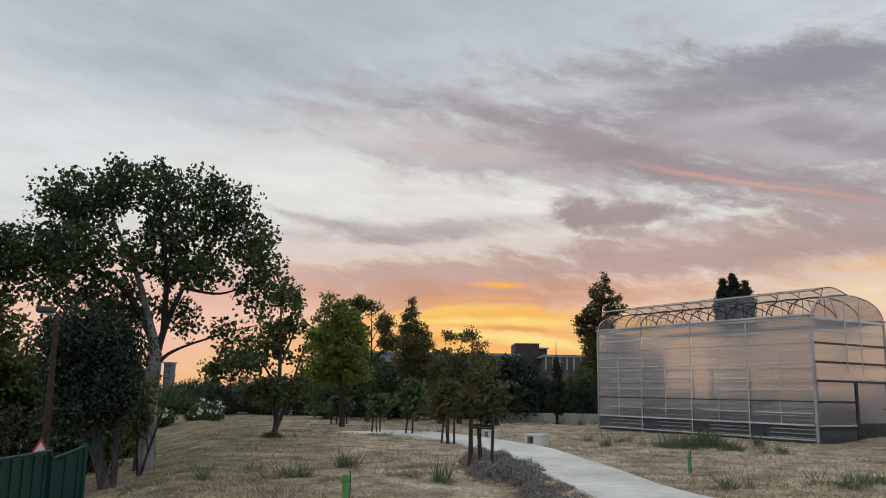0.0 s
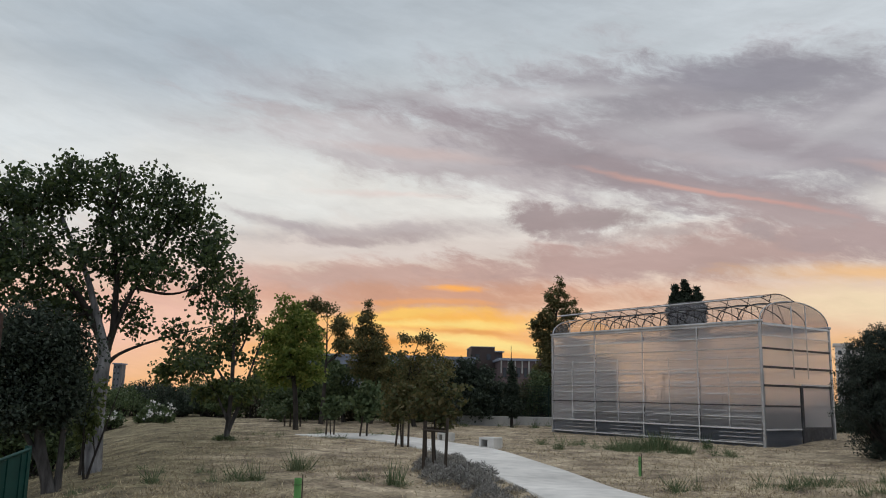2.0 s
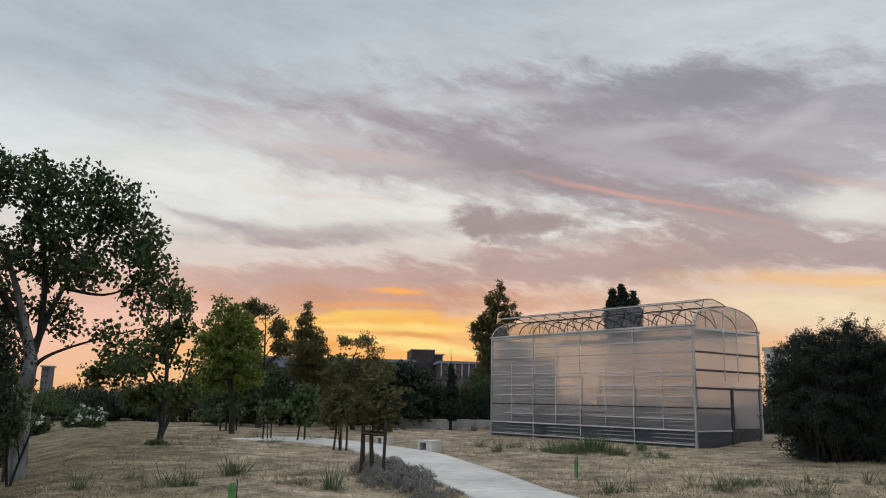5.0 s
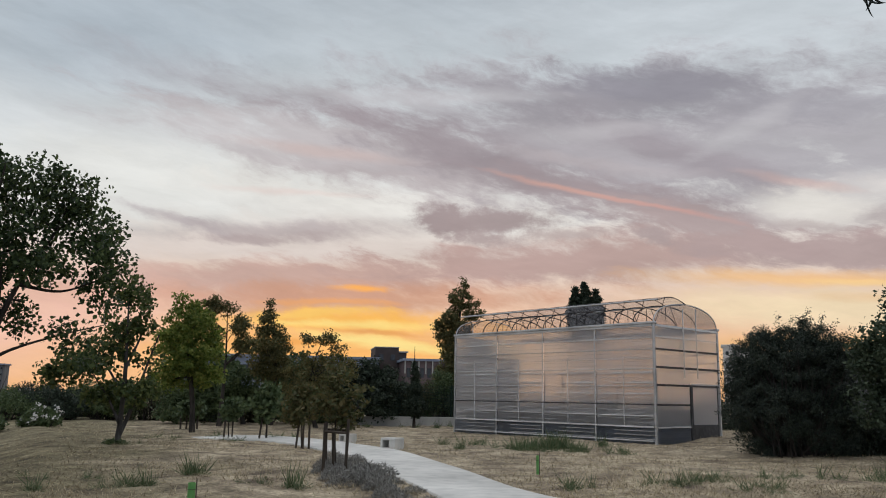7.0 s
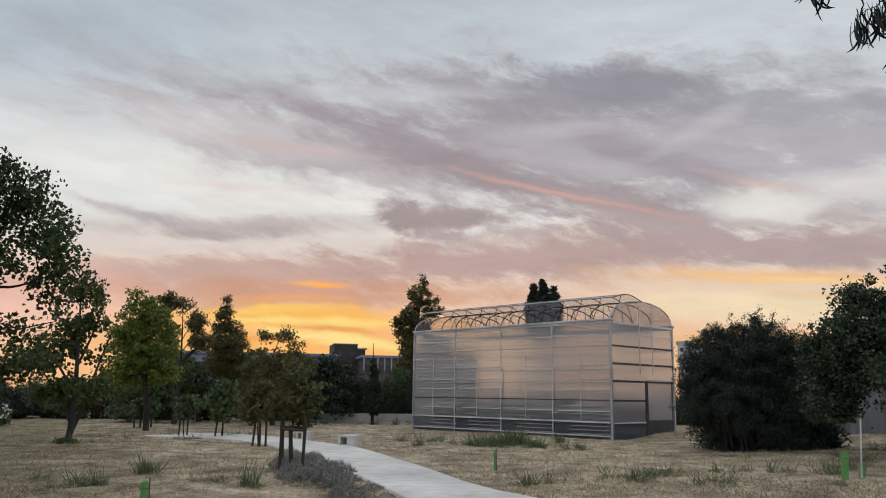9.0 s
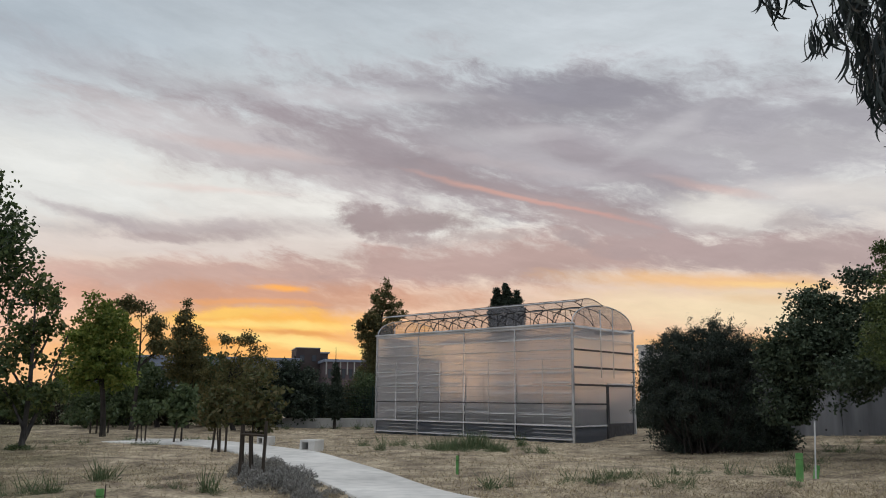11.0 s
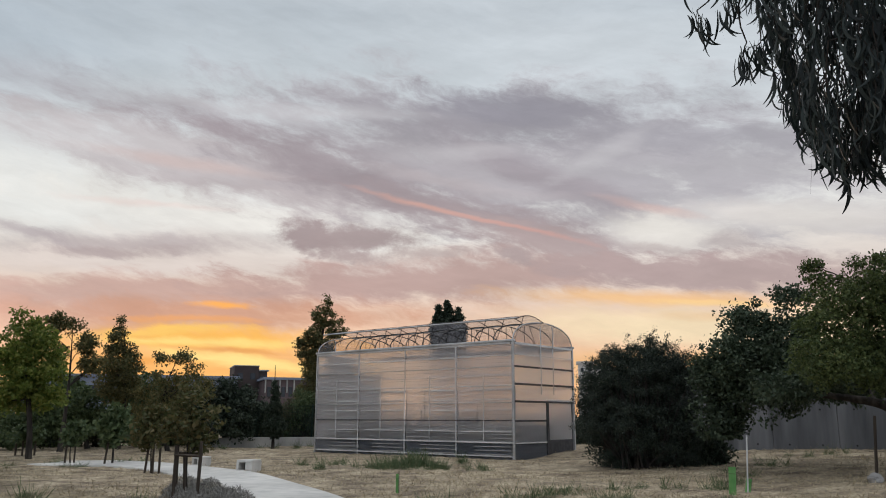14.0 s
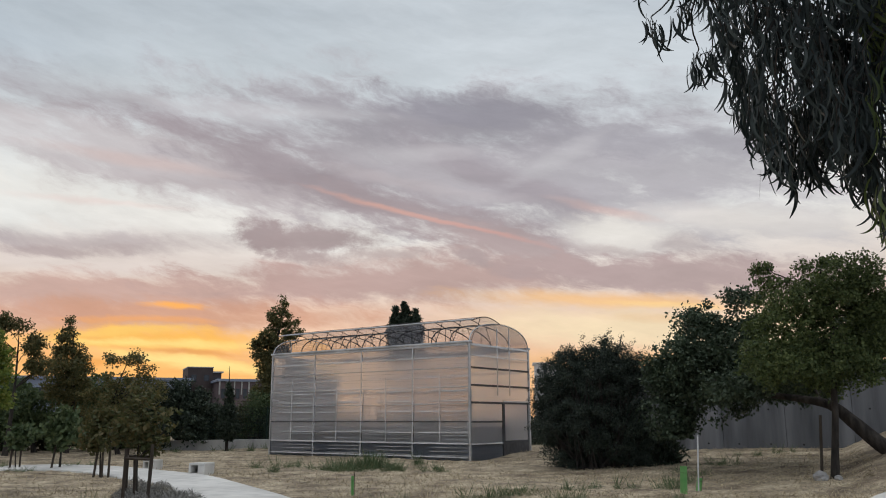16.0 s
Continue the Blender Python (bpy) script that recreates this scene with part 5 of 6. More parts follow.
for x, h, l in ((0.06, 1.0, 5), (0.28, 0.95, -1), (0.46, 1.05, 0)):
    stake(x, 26.35, h, l, 0.035)
tree("young_tree", (-1.0, 30.38), [(-1.07, 30.38, 1.18, 0.57, 0.55), (-0.93, 30.39, 1.64, 0.43, 0.40)],
     "young dark green tree beside the path with one stake", "tree", M["bark"], M["leaf_oak"], 43, 0.045, 90, 28, 0.17, 0.16, 0.3, 6)
stake(-1.25, 30.3, 0.95, 6, 0.035)
tree("young_tree", (-2.4, 31.91), [(-2.43, 31.91, 0.97, 0.40, 0.34), (-2.35, 31.91, 1.23, 0.27, 0.25)],
     "small young tree with two stakes near the far path", "tree", M["bark"], M["leaf_oak"], 44, 0.03, 60, 26, 0.16, 0.13, 0.3, 5)
stake(-2.6, 31.8, 0.8, 2, 0.035)
stake(-2.3, 31.8, 0.75, 0, 0.03)
tree("young_tree", (-4.57, 37.72), [(-4.64, 37.72, 0.85, 0.64, 0.42), (-4.34, 37.75, 1.05, 0.37, 0.30)],
     "small young tree with stakes at the far end of the path", "tree", M["bark"], M["leaf_oak"], 45, 0.03, 60, 26, 0.18, 0.15, 0.3, 5)
for x in (-4.95, -4.7, -4.4, -4.25):
    stake(x, 37.6, 0.75, 0, 0.04)

# ---------------------------------------------------------------- buildings far off
def far_building(name, m, w, d, h, wall, label, rows, cols, win=(0.55, 0.5), roof="roof", eave=0.3, slab=0.35):
    b = thing(name, m, label, "building")
    part("wall", box_bm(-w / 2, w / 2, 0, d, -2.0, h), M[wall], b)
    part("roof", box_bm(-w / 2 - eave, w / 2 + eave, -eave, d + eave, h, h + slab), M[roof], b)
    for i in range(rows):
        for j in range(cols):
            x = -w / 2 + w * (j + 0.5) / cols
            z = h * (i + 0.5) / rows
            hw, hh = w / cols * win[0] / 2, h / rows * win[1] / 2
            part("window", box_bm(x - hw, x + hw, -0.08, 0.05, z - hh, z + hh), M["pane"], b)
    return b


far_building("long_building", pose(-2.5, 120, 0), 28, 12, 6.9, "roof", "long low blue-grey building behind the trees", 2, 14, (0.7, 0.35))
far_building("brown_block", pose(13.2, 124.5, 0), 3.6, 8, 9.0, "brown", "dark brown stair tower rising over the trees", 3, 2, (0.4, 0.3), "concrete", 0.06, 0.12)
far_building("brown_block_wing", pose(15.6, 124.8, 0), 1.3, 8, 8.3, "brown", "open wing of the brown block with a pale slab roof", 3, 1, (0.7, 0.5), "concrete", 0.25, 0.2)
red = far_building("red_building", pose(19.5, 116.5, 0), 9.0, 10, 6.7, "redwall", "red rendered building with pale pilasters and flat roof", 2, 9, (0.5, 0.4), "roof")
for j in range(10):
    part("pilaster", box_bm(-4.5 + j - 0.09, -4.5 + j + 0.09, -0.2, 0.0, 4.9, 6.7), M["concrete"], red)
far_building("white_hut", pose(8.6, 54.0, 0.5), 1.4, 1.5, 0.75, "whitewall", "small white hut behind the mesh fence", 1, 1, (0.5, 0.4))
far_building("distant_tower", pose(-69.9, 208.6, 0), 1.7, 4, 7.4, "wall", "grey tower block in the far distance", 5, 2, (0.35, 0.3))
for k, (x, w, h) in enumerate(((-65.2, 2.4, 1.9), (-67.6, 2.0, 1.3), (-62.0, 3.0, 1.1))):
    far_building("distant_house", pose(x, 210 + k, 0), w, 4, h, "whitewall", "small white house in the far distance", 1, 3)
for x, w, h in ((69.0, 2.4, 10.5), (71.2, 1.6, 10.0), (73.6, 2.4, 9.4)):
    far_building("hilltop_house", pose(x, 122.0, 0, 0, 0, -28), w, 4, h, "whitewall", "pale flat-roofed house on the skyline", 5, 2, (0.4, 0.3), "whitewall")

# ---------------------------------------------------------------- back wall, mesh fence, concrete wall
low = tagged(part("low_wall", box_bm(2.4, 13.0, 46.4, 46.7, -0.3, 0.5, bevel=0.02), M["concrete"]), "low grey concrete wall along the back of the field", "wall", kind="structure")
mesh_fence = thing("mesh_fence", pose(0, 46.55, 0.5), "dark green wire mesh fence on the low wall", "fence")
for k in range(6):
    part("post", tube([[(2.6 + 2.05 * k, 0, 0, 0.035), (2.6 + 2.05 * k, 0, 1.75, 0.035)]], 6), M["mesh"], mesh_fence)
wires = [[(2.6 + 0.09 * k, 0, 0.03, 0.007), (2.6 + 0.09 * k, 0, 1.7, 0.007)] for k in range(115)] + [[(2.6, 0, 0.06 + 0.164 * k, 0.009), (12.9, 0, 0.06 + 0.164 * k, 0.009)] for k in range(11)]
tagged(part("wire", tube(wires, 3), M["mesh"], mesh_fence), kind="stuff")


def concrete_wall():
    a, b = Vector((17.75, 30.0)), Vector((28.5, 15.9))
    L = (b - a).length
    ang = math.degrees(math.atan2(b.y - a.y, b.x - a.x))
    w = tagged(new("retaining_wall"), "tall stained grey concrete retaining wall behind the trees", "wall", kind="structure")
    w.matrix_world = pose(a.x, a.y, -0.3, 0, 0, ang)
    n = 8
    for k in range(n):
        part("wall_panel", box_bm(L * k / n + 0.006, L * (k + 1) / n - 0.006, 0, 0.3, 0, 3.75, bevel=0.012), M["wall"], w)
        for z in (0.95, 2.2):
            for s in (0.25, 0.75):
                bm = bmesh.new()
                bmesh.ops.create_cone(bm, cap_ends=True, segments=10, radius1=0.035, radius2=0.035, depth=0.02, matrix=Matrix.Translation((L * (k + s) / n, -0.004, z)) @ Matrix.Rotation(math.pi / 2, 4, "X"))
                part("tie_hole", bm, M["soilpot"], w)
    part("coping", box_bm(0, L, -0.04, 0.34, 3.75, 3.85, bevel=0.015), M["wall"], w)


concrete_wall()

# ---------------------------------------------------------------- left: green sheet fence, sign, lamp post
def sheet_fence(name, a, b, za, zb, label):
    a, b = Vector(a), Vector(b)
    L = (b - a).length
    g0 = min(float(gz(a.x, a.y)), float(gz(b.x, b.y))) - 0.1
    f = thing(name, pose(a.x, a.y, g0, 0, 0, math.degrees(math.atan2(b.y - a.y, b.x - a.x))), label, "fence")
    n = max(3, int(L / 0.12))
    top = lambda s: za + (zb - za) * s - g0
    for k in range(n):
        s = (k + 0.5) / n
        bm = box_bm(L * k / n + 0.004, L * (k + 1) / n - 0.004, -0.012 + 0.014 * (k % 2), 0.008 + 0.014 * (k % 2), 0.0, top(s) - 0.03)
        part("slat", bm, M["fence"], f)
    part("top_rail", tube([[(0, -0.02, top(0), 0.022), (L, -0.02, top(1), 0.022)]], 6), M["fence"], f)
    for s in (0.0, 1.0):
        part("post", box_bm(L * s - 0.03, L * s + 0.03, -0.03, 0.03, 0.0, top(s) + 0.04), M["fence"], f)
    return f


sheet_fence("sheet_fence", (-4.95, 7.6), (-4.88, 10.41), 0.74, 0.78, "dark green corrugated metal fence at the foot of the bank")
sheet_fence("fence_gate", (-4.85, 10.43), (-4.71, 11.04), 0.68, 0.80, "dark green metal gate leaf of the fence")

sign = thing("warning_sign", pose(-5.41, 11.27, float(gz(-5.41, 11.27)), 0, 0, 25), "triangular white warning sign with red border on a post", "sign")
part("post", tube([[(0, 0.03, 0, 0.025), (0, 0.03, 0.8 - float(gz(-5.41, 11.27)), 0.025)]], 8), M["galv"], sign)
for r, y, m, nm in ((0.16, -0.004, "signred", "border"), (0.105, -0.018, "signwhite", "face")):
    bm = bmesh.new()
    ang = (90, 210, 330)
    fr = [bm.verts.new((r * math.cos(radians(a)), y - 0.006, 0.72 - float(gz(-5.41, 11.27)) + r * math.sin(radians(a)))) for a in ang]
    bk = [bm.verts.new((v.co.x, y + 0.008, v.co.z)) for v in fr]
    bm.faces.new(fr)
    bm.faces.new(bk[::-1])
    for i in range(3):
        bm.faces.new((fr[i], bk[i], bk[(i + 1) % 3], fr[(i + 1) % 3]))
    part(nm, bm, M[m], sign)

lz = float(gz(-6.0, 12.64))
lamp = thing("lamp_post", pose(-6.0, 12.64, lz), "rusty brown lamp post with a grey box lantern", "street lamp")
part("pole", tube_smooth([[(-0.05, 0, -0.1, 0.065), (0.0, 0, 1.2, 0.052), (-0.02, 0, 2.68 - lz, 0.038)]], 10), M["rust"], lamp)
part("arm", tube([[(-0.02, 0, 2.66 - lz, 0.022), (-0.2, -0.08, 2.70 - lz, 0.02)]], 6), M["galv"], lamp)
part("lantern", box_bm(-0.30, -0.05, -0.14, 0.03, 2.70 - lz, 2.79 - lz, bevel=0.02), M["dark_steel"], lamp, "grey metal lantern box")
part("lens", box_bm(-0.27, -0.08, -0.12, 0.01, 2.688 - lz, 2.70 - lz), M["pane"], lamp, "dark glass lens")

# ---------------------------------------------------------------- right: tubes, pole, stone, stake
def tree_tube(x, y, h, r, lean=0.0):
    z = float(gz(x, y))
    g = thing("tree_guard_tube", pose(x, y, z, 0, lean, 0), "bright green plastic guard tube round a seedling", "tree guard", "seedling guards")
    bm = bmesh.new()
    bmesh.ops.create_cone(bm, cap_ends=False, segments=16, radius1=r, radius2=r, depth=h + 0.06, matrix=Matrix.Translation((0, 0, h / 2 - 0.03)))
    ob = part("tube", bm, M["tube"], g)
    s = ob.modifiers.new("thickness", "SOLIDIFY")
    s.thickness = 0.006
    part("tie", tube_smooth([[((r + 0.006) * math.cos(a), (r + 0.006) * math.sin(a), h * 0.75, 0.005) for a in np.linspace(0, 2 * math.pi, 17)]], 4), M["weed"], g)
    part("cane", tube([[(r + 0.012, 0, -0.1, 0.009), (r + 0.012, 0, h * 1.15, 0.008)]], 5), M["stake"], g)
    return g


tree_tube(11.96, 14.87, 0.56, 0.075, 3)
tree_tube(-1.4, 12.6, 0.36, 0.055)
tree_tube(5.41, 18.0, 0.42, 0.03)
tree_tube(12.75, 15.35, 0.30, 0.06, 12)
pole_z = float(gz(12.58, 15.14))
pole = thing("marker_pole", pose(12.58, 15.14, pole_z, 0, 3.5, 0), "thin white marker pole standing in the grass", "pole")
part("shaft", tube([[(0, 0, -0.1, 0.018), (0.0, 0, 1.2, 0.016)]], 8), M["alu"], pole)
part("cap", tube([[(0, 0, 1.2, 0.02), (0, 0, 1.24, 0.016)]], 8), M["galv"], pole)
support = stake(16.2, 15.05, 1.5, 5, 0.035)


def stone(x, y, s, seed):
    rng = np.random.default_rng(seed)
    bm = bmesh.new()
    bmesh.ops.create_icosphere(bm, subdivisions=3, radius=1.0)
    for v in bm.verts:
        k = 1 + 0.28 * noise.noise(v.co * 1.4 + Vector((seed, 0, 0))) + 0.1 * noise.noise(v.co * 4)
        v.co = Vector((v.co.x * k * s * 1.3, v.co.y * k * s, v.co.z * k * s * 0.85))
    ob = part("stone", bm, M["stone"])
    ob.matrix_world = pose(x, y, float(gz(x, y)) + s * 0.45, 0, 0, 30)
    return tagged(ob, "pale rough stone at the foot of a tree", "stone")


stone(15.85, 14.75, 0.17, 3)
stone(16.12, 14.5, 0.09, 5)


def hollow_seat(x, y, rz, w=0.62, d=0.5, h=0.42):
    """A concrete seat: a block with an opening through one side."""
    z = float(gz(x, y))
    s = thing("concrete_seat", pose(x, y, z, 0, 0, rz), "pale concrete block seat with a dark opening", "seat", "concrete seats")
    t = 0.07
    part("top", box_bm(-w / 2, w / 2, -d / 2, d / 2, h - t, h, bevel=0.012), M["path"], s)
    part("base", box_bm(-w / 2, w / 2, -d / 2, d / 2, -0.1, t - 0.02, bevel=0.012), M["path"], s)
    part("side", box_bm(-w / 2, -w / 2 + t, -d / 2, d / 2, t - 0.02, h - t), M["path"], s)
    part("side", box_bm(w / 2 - t - 0.16, w / 2, -d / 2, d / 2, t - 0.02, h - t), M["path"], s)
    # black sheet added at the back for the shade inside the opening
    part("back", box_bm(-w / 2 + t, w / 2 - t - 0.16, d / 2 - t, d / 2, t - 0.02, h - t), M["soilpot"], s, "dark sheet standing for the shade in the opening")


hollow_seat(2.98, 25.4, -40, 0.54, 0.5, 0.34)
hollow_seat(1.85, 29.4, -40, 0.45, 0.45, 0.30)

# ---------------------------------------------------------------- lavender, weeds, straw
def blades(P, rng, size, width, up=1.5, spread=0.6):
    return leaves(P, rng, size, width, -up, spread)


LAV = []
rng = np.random.default_rng(77)
for i in range(3):
    n = 1100
    a = rng.uniform(0, 2 * np.pi, n)
    r = rng.uniform(0, 1, n) ** 0.5
    P = np.column_stack([r * np.cos(a) * 0.3, r * np.sin(a) * 0.3, 0.27 * (1 - r ** 2) * rng.uniform(0.2, 1.0, n) ** 0.6])
    d = np.column_stack([P[:, 0], P[:, 1], np.full(n, 0.2)]) + rng.normal(0, 0.2, (n, 3))
    d /= np.linalg.norm(d, axis=1)[:, None]
    s = np.cross(d, rng.normal(0, 1, (n, 3)))
    s /= np.linalg.norm(s, axis=1)[:, None]
    L = rng.uniform(0.03, 0.105, (n, 1))
    V = np.empty((n, 4, 3))
    V[:, 0], V[:, 1], V[:, 2], V[:, 3] = P, P + d * L * 0.6 + s * 0.006, P + d * L, P + d * L * 0.6 - s * 0.006
    LAV.append(arrays("lavender", V.reshape(-1, 3), np.arange(n * 4).reshape(n, 4)))
first = None
for y in np.arange(12.0, 20.6, 0.4):
    edge = np.interp(y, [12, 13, 17, 21], [2.55, 2.4, 2.0, 1.7]) - 0.3
    inner = np.interp(y, [12, 14, 16, 18, 20.6], [1.9, 1.35, 0.7, 0.35, 0.95])
    for x in np.arange(edge, inner, -0.44):
        if rng.uniform() < 0.2:
            continue
        X, Y = x + rng.normal(0, 0.06), y + rng.normal(0, 0.08)
        ob = part("lavender_bush", LAV[rng.integers(3)], M["lavender"])
        k = rng.uniform(0.55, 1.2)
        ob.matrix_world = pose(X, Y, float(gz(X, Y)) - 0.02, 0, 0, rng.uniform(0, 360)) @ Matrix.Diagonal((k, k, k * rng.uniform(0.65, 1.25), 1))
        tagged(ob, "dry grey-mauve lavender bush bordering the path", "bush", "lavender border")

WEED = []
for i in range(4):
    n = 56
    P = np.column_stack([rng.normal(0, 0.09, n), rng.normal(0, 0.09, n), np.zeros(n)])
    low, tall = blades(P, rng, 0.24, 0.05, 0.8, 0.8), blades(P[:12], rng, 0.5, 0.028, 1.5, 0.55)
    V, F = [], []
    for me in (low, tall):
        co, vi = np.empty(len(me.vertices) * 3, np.float32), np.empty(len(me.loops), np.int32)
        me.vertices.foreach_get("co", co)
        me.loops.foreach_get("vertex_index", vi)
        F.append(vi.reshape(-1, 3) + sum(len(v) for v in V))
        V.append(co.reshape(-1, 3))
    WEED.append(arrays("weed", np.concatenate(V), np.concatenate(F)))


def weed(x, y, k, tall=1.0):
    ob = part("weed_clump", WEED[rng.integers(4)], M["weed"])
    ob.matrix_world = pose(x, y, float(gz(x, y)) - 0.01, 0, 0, rng.uniform(0, 360)) @ Matrix.Diagonal((k, k, k * tall, 1))
    tagged(ob, "clump of long green weeds in the dry grass", "weed", "weed clumps")


for x, y, n, sp, k, tall in (
        (7.9, 26.0, 52, 0.75, 1.0, 0.85), (8.6, 26.6, 24, 0.42, 1.2, 1.1), (9.0, 25.2, 12, 0.5, 0.8, 0.9), (10.1, 24.2, 7, 0.25, 0.8, 0.9), (5.6, 28.0, 6, 0.4, 0.8, 0.8), (4.9, 25.5, 5, 0.25, 0.8, 1.0), (6.4, 28.6, 5, 0.3, 0.8, 0.9), (10.8, 27.6, 5, 0.2, 0.9, 1.2),
        (7.5, 15.4, 12, 0.35, 0.7, 0.9), (8.2, 15.7, 8, 0.25, 0.7, 0.9), (5.2, 14.6, 6, 0.25, 0.7, 1.0), (9.6, 16.6, 5, 0.3, 0.7, 0.9), (10.9, 16.5, 6, 0.4, 0.8, 1.0), (12.4, 16.2, 6, 0.4, 0.8, 1.0), (13.4, 17.0, 5, 0.4, 0.8, 1.0), (8.9, 14.2, 6, 0.4, 0.7, 0.9), (11.2, 14.2, 4, 0.3, 0.6, 1.0),
        (-2.2, 17.4, 8, 0.2, 0.8, 1.1), (-2.7, 15.6, 9, 0.3, 0.8, 1.0), (-0.9, 15.4, 5, 0.25, 0.5, 0.7), (0.0, 15.0, 5, 0.25, 0.7, 1.1), (-4.0, 14.4, 4, 0.3, 0.7, 0.9), (-0.5, 31.0, 8, 0.7, 0.9, 0.6), (-1.8, 29.6, 6, 0.5, 0.9, 0.6), (-3.1, 32.6, 6, 0.7, 0.9, 0.6),
        (-5.0, 31.0, 5, 0.8, 0.8, 0.6), (-5.2, 27.0, 5, 0.3, 0.7, 0.7), (-4.6, 17.0, 5, 0.5, 0.6, 0.8), (-5.2, 14.0, 5, 0.4, 0.7, 0.8), (17.5, 20.0, 6, 0.6, 0.9, 0.8), (20.5, 21.4, 6, 0.7, 0.9, 0.8), (15.0, 18.6, 4, 0.6, 0.8, 0.8), (4.2, 44.8, 8, 1.2, 1.0, 0.8), (8.0, 44.0, 6, 0.8, 1.0, 0.9)):
    for _ in range(max(2, round(n * 0.8))):
        weed(x + rng.normal(0, sp), y + rng.normal(0, sp * 0.7), k * rng.uniform(0.6, 1.25), tall * rng.uniform(0.7, 1.2))


def straw_field():
    n = 170000
    y = 10.5 + 34 * rng.uniform(0, 1, n) ** 1.9
    x = rng.uniform(-0.62, 1.05, n) * (y + 2)
    line, side = spline(PATH, 14), spline(PATH_SIDE, 14)
    keep = np.ones(n, bool)
    for p, half in ((line, 0.95), (side, 0.93)):
        d = np.full(n, 9.0)
        for q in p:
            d = np.minimum(d, np.hypot(x - q[0], y - q[1]))
        keep &= d > half
    dx, dy = x - 13.41, y - 29.28
    a = radians(31.4)
    lx, ly = dx * math.cos(a) + dy * math.sin(a), -dx * math.sin(a) + dy * math.cos(a)
    keep &= ~((lx > -0.1) & (lx < 4.7) & (ly > -0.1) & (ly < 11.4))
    patch = np.sin(x * 0.9 + 2 * np.sin(y * 0.4)) + np.sin(y * 0.8 + x * 0.35) + rng.normal(0, 0.7, n)
    keep &= patch > -0.9
    yy = y - 12
    keep &= (x > -3.6 - 0.16 * yy - 0.004 * yy * abs(yy)) | (rng.uniform(0, 1, n) < 0.3)
    x, y = x[keep], y[keep]
    P = np.column_stack([x, y, gz(x, y)])
    me = blades(P, rng, 0.09, 0.14, 0.45, 0.8)
    tagged(part("dry_grass", me, M["straw"]), "short dry straw-coloured grass blades over the field", "grass", kind="stuff")


straw_field()

# ---------------------------------------------------------------- gum tree over the near corner
def gum_leaf(bend, L, w):
    """A long sickle leaf that hangs from its stalk."""
    V, F = [], []
    n = 8
    cx = cz = 0.0
    for i in range(n + 1):
        s = i / n
        turn = bend * (s * 1.25 - 0.35)
        half = w * math.sin(math.pi * min(1, s * 0.9 + 0.07)) ** 0.8 * 0.5
        dx, dz = math.cos(turn) * half, math.sin(turn) * half
        V += [(cx - dx, 0.006 * math.sin(s * 3), cz - dz), (cx + dx, -0.006 * math.sin(s * 3), cz + dz)]
        cx += math.sin(turn) * L / n
        cz -= math.cos(turn) * L / n
        if i:
            F.append((2 * i - 2, 2 * i - 1, 2 * i + 1, 2 * i))
    return np.array(V), np.array(F)


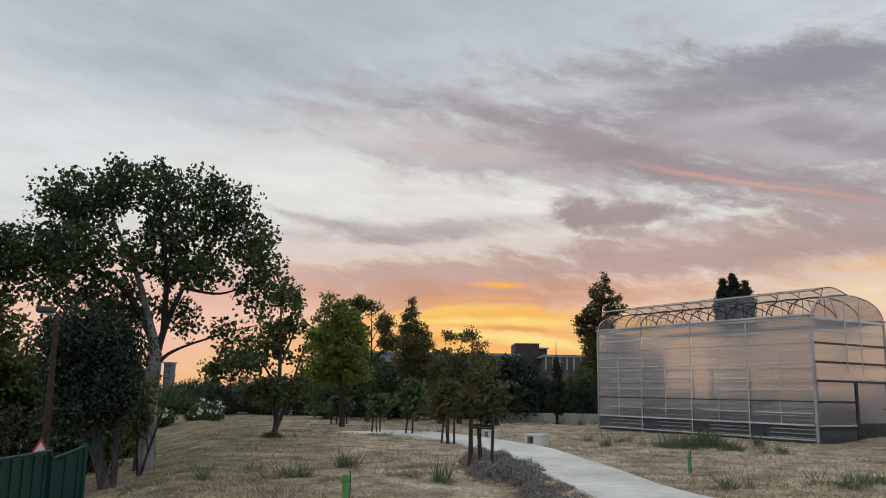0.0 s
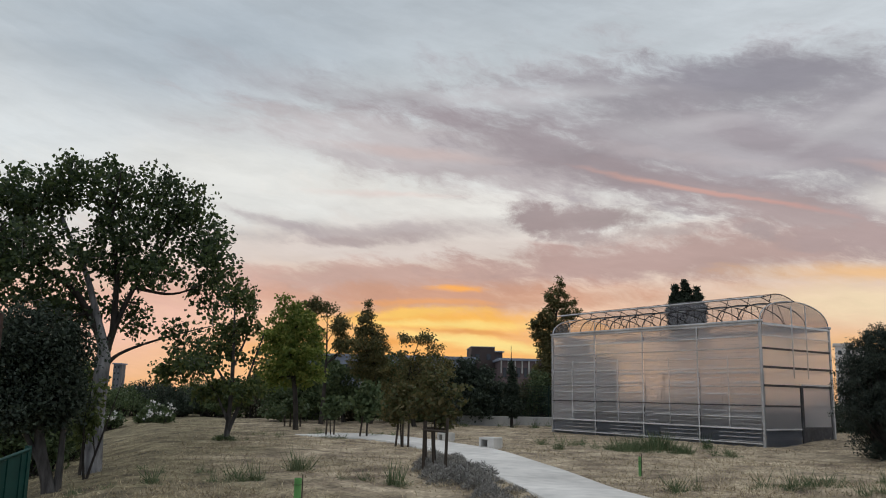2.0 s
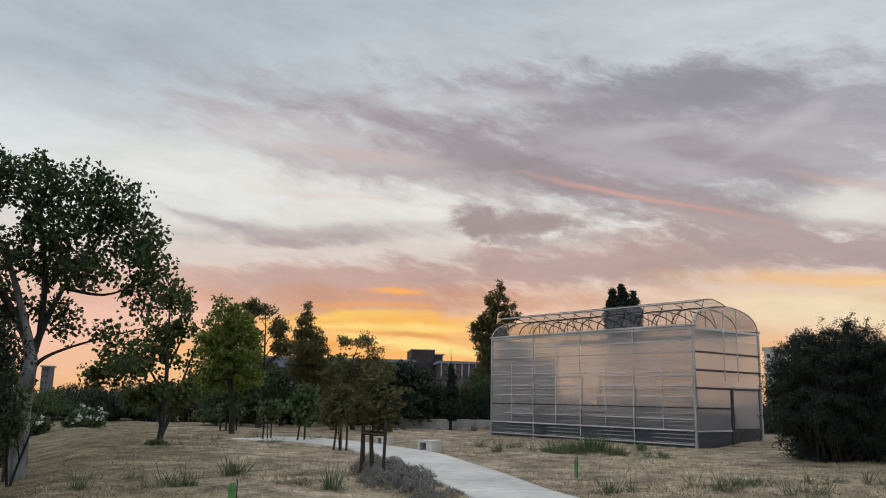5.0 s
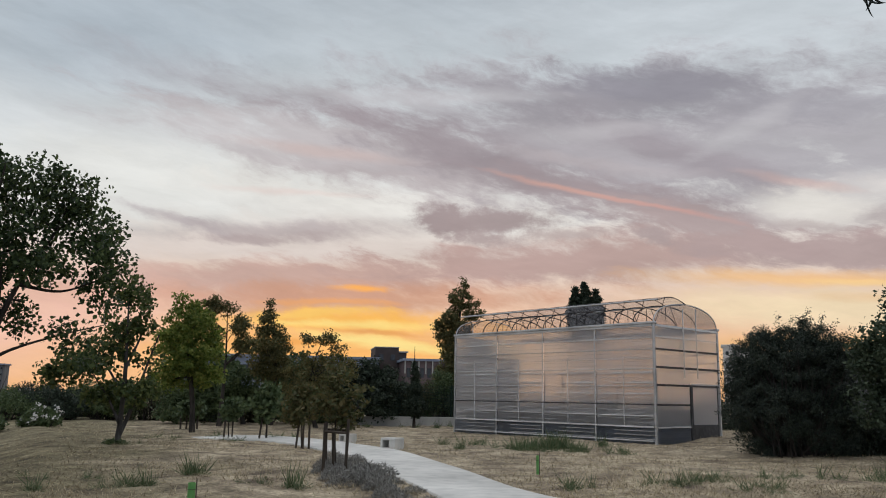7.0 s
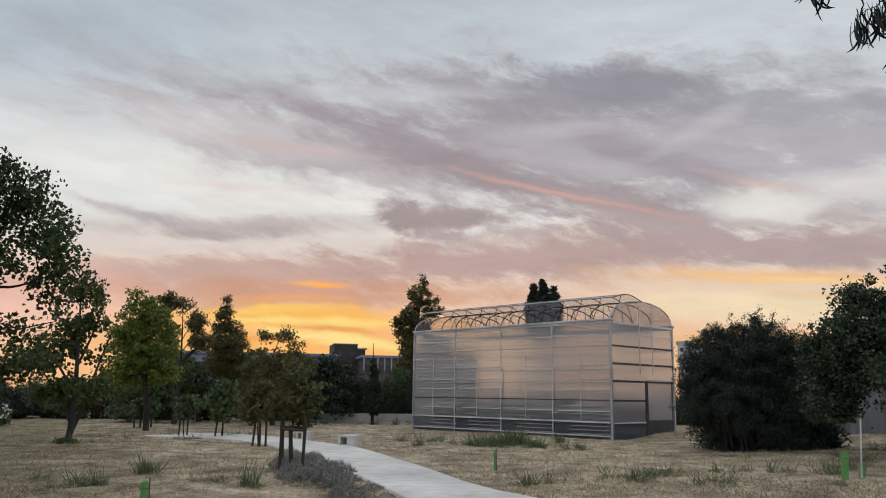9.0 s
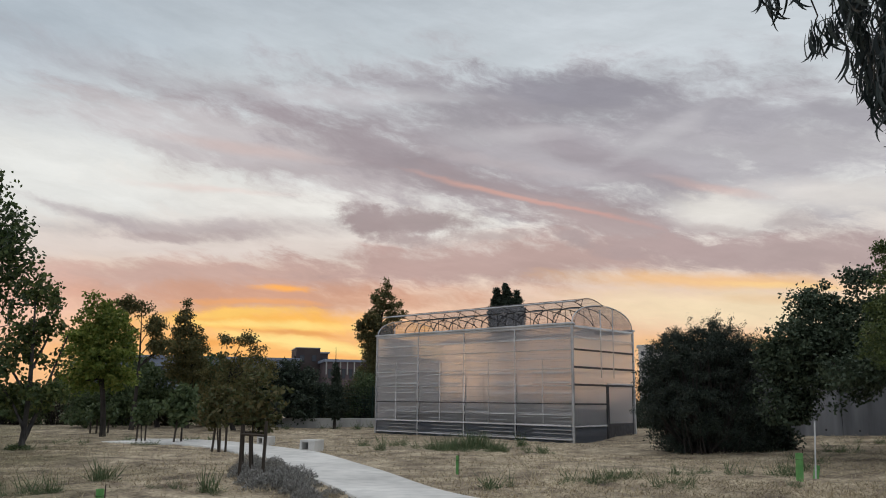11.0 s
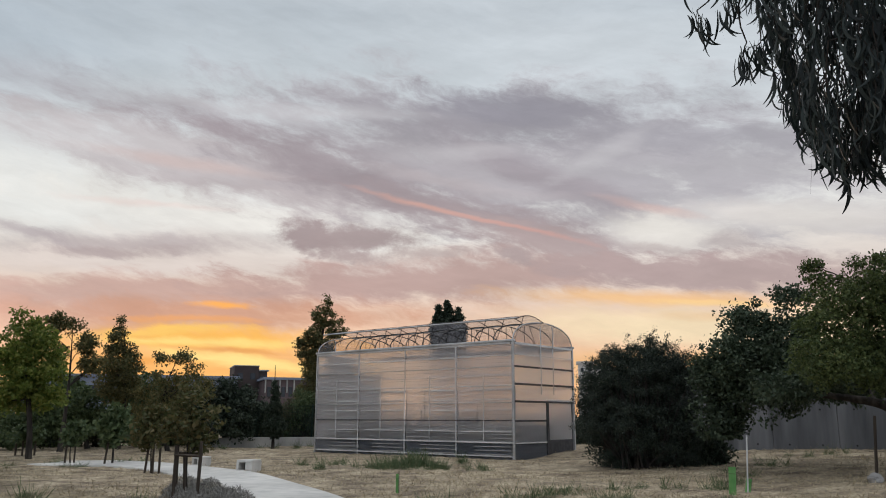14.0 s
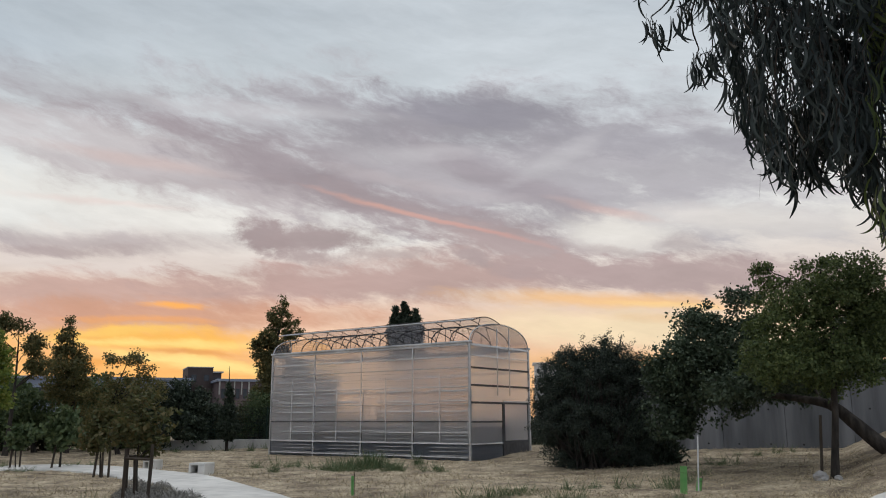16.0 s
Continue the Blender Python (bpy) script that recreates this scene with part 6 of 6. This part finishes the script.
def gum_tree():
    rng = np.random.default_rng(99)
    bx, by = 9.2, 4.6
    root = thing("gum_tree", pose(bx, by, float(gz(bx, by))), "gum tree with hanging curtains of long dark leaves", "tree")
    shapes = [gum_leaf(b, 1.0, w) for b, w in ((1.3, 0.085), (-1.3, 0.075), (0.8, 0.09), (-0.9, 0.09), (1.7, 0.08))]
    single = []
    for k, (V, F) in enumerate(shapes):
        me = arrays("gum_leaf", V * 0.2, F)
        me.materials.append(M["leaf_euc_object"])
        single.append(me)
    part("trunk", tube_smooth([[(0, 0, -0.2, 0.42), (0.02, 0, 1.0, 0.32), (-0.1, 0.05, 3.0, 0.27), (-0.3, 0.1, 5.2, 0.2), (-0.5, 0.0, 7.5, 0.1)]], 12), M["bark_pale"], root)
    tips = [(-4.6, -0.2, 5.3), (-4.0, -0.9, 5.0), (-4.4, 0.5, 5.7), (-3.6, 0.3, 5.2), (-3.9, -0.3, 4.55), (-4.9, 0.1, 5.1)]
    limbs = []
    for t in tips:
        w = curved((-0.25, 0.08, 4.2 + rng.uniform(0, 1.0)), t, rng, 0.06, 9, 0.09, 0.012)
        limbs.append(w)
        part("limb", tube_smooth([w], 6), M["bark"], root)
    pool = np.concatenate([w[3:, :3] for w in limbs])
    AZ0 = [38.2, 40.6, 42.8, 43.8, 44.0, 45.0, 46.4, 48.9, 50.3, 51.1, 52.2, 53.0, 68.0]
    ZB = [4.85, 4.52, 4.30, 3.98, 3.52, 3.40, 3.22, 3.27, 3.13, 2.86, 2.72, 2.56, 2.46]
    V0, F0, Vg, Fg, twigs, count = [], [], [], [], [], 0
    edge = []
    TUFTS = [(37.5, 4.79), (37.7, 4.76), (38.6, 4.43), (39.8, 4.47), (40.9, 4.07), (41.1, 4.08), (42.4, 4.15), (43.6, 3.98), (43.8, 3.96), (44.0, 3.52), (44.8, 3.32), (46.3, 3.15), (46.6, 3.15), (47.8, 3.20), (48.8, 3.21)]
    for k in range(700):
        az = 39.2 + 22.0 * rng.uniform() ** 0.55
        zb = float(np.interp(az, AZ0, ZB))
        D = rng.uniform(5.3, 7.4)
        rise = 0.02 + 2.4 * rng.uniform() ** 1.15
        if k < 60:
            az, rise = 39.7 + 12.5 * k / 60, 0.03 + 0.12 * rng.uniform()
            zb = float(np.interp(az, AZ0, ZB))
        if k < len(TUFTS):
            az, zb = TUFTS[k]
            D, rise = 6.0 + 0.1 * (k % 3), 0.1 * (k % 2)
        az += 1.0
        zb -= 0.05
        z = 1.6 + (zb + rise - 1.6) * D / 6.0
        foot = np.array([D * math.sin(radians(az)) - bx, D * math.cos(radians(az)) - by, z - float(gz(bx, by))])
        L = rng.uniform(0.35, 0.75) * (0.6 if k < len(TUFTS) else 1)
        top = foot + [rng.normal(0.10, 0.1), rng.normal(0, 0.1), L]
        twigs.append(curved(top, foot + [0, 0, 0.12], rng, 0.06, 5, 0.006, 0.002))
        q = pool[int(np.argmin(np.linalg.norm(pool - top, axis=1)))]
        if k % 2 == 0:
            twigs.append(curved(q, top, rng, 0.1, 5, 0.012, 0.006))
        for j in range(int(15 + 7 * rng.uniform())):
            s = rng.uniform(0, 1)
            p = top + (foot + [0, 0, 0.12] - top) * s + rng.normal(0, 0.035, 3)
            size = rng.uniform(0.15, 0.29)
            R = Euler((rng.normal(0, 0.17), rng.normal(0, 0.2), rng.uniform(0, 6.28))).to_matrix()
            m = np.array(R) * size
            if k < 60 and j < 5:
                edge.append((p, R, size))
                continue
            Vs, Fs = shapes[rng.integers(5)]
            # low outer leaves: some take the copy with light painted in
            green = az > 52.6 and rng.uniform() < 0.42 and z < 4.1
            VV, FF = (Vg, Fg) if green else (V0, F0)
            FF.append((Fs, len(VV)))
            VV.append(Vs @ m.T + p)
    for nm, VV, FF, mt in (("foliage", V0, F0, "leaf_euc"), ("lit_foliage", Vg, Fg, "leaf_euc_lit")):
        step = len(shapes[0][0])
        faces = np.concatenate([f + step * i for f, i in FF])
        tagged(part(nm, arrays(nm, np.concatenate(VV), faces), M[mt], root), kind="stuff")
    for p, R, size in edge:
        ob = part("leaf", single[rng.integers(5)], None, root)
        ob.matrix_local = Matrix.Translation(p) @ R.to_4x4() @ Matrix.Scale(size / 0.2, 4)
    tagged(part("branchwork", tube(twigs, 3), M["bark"], root), kind="stuff")


gum_tree()
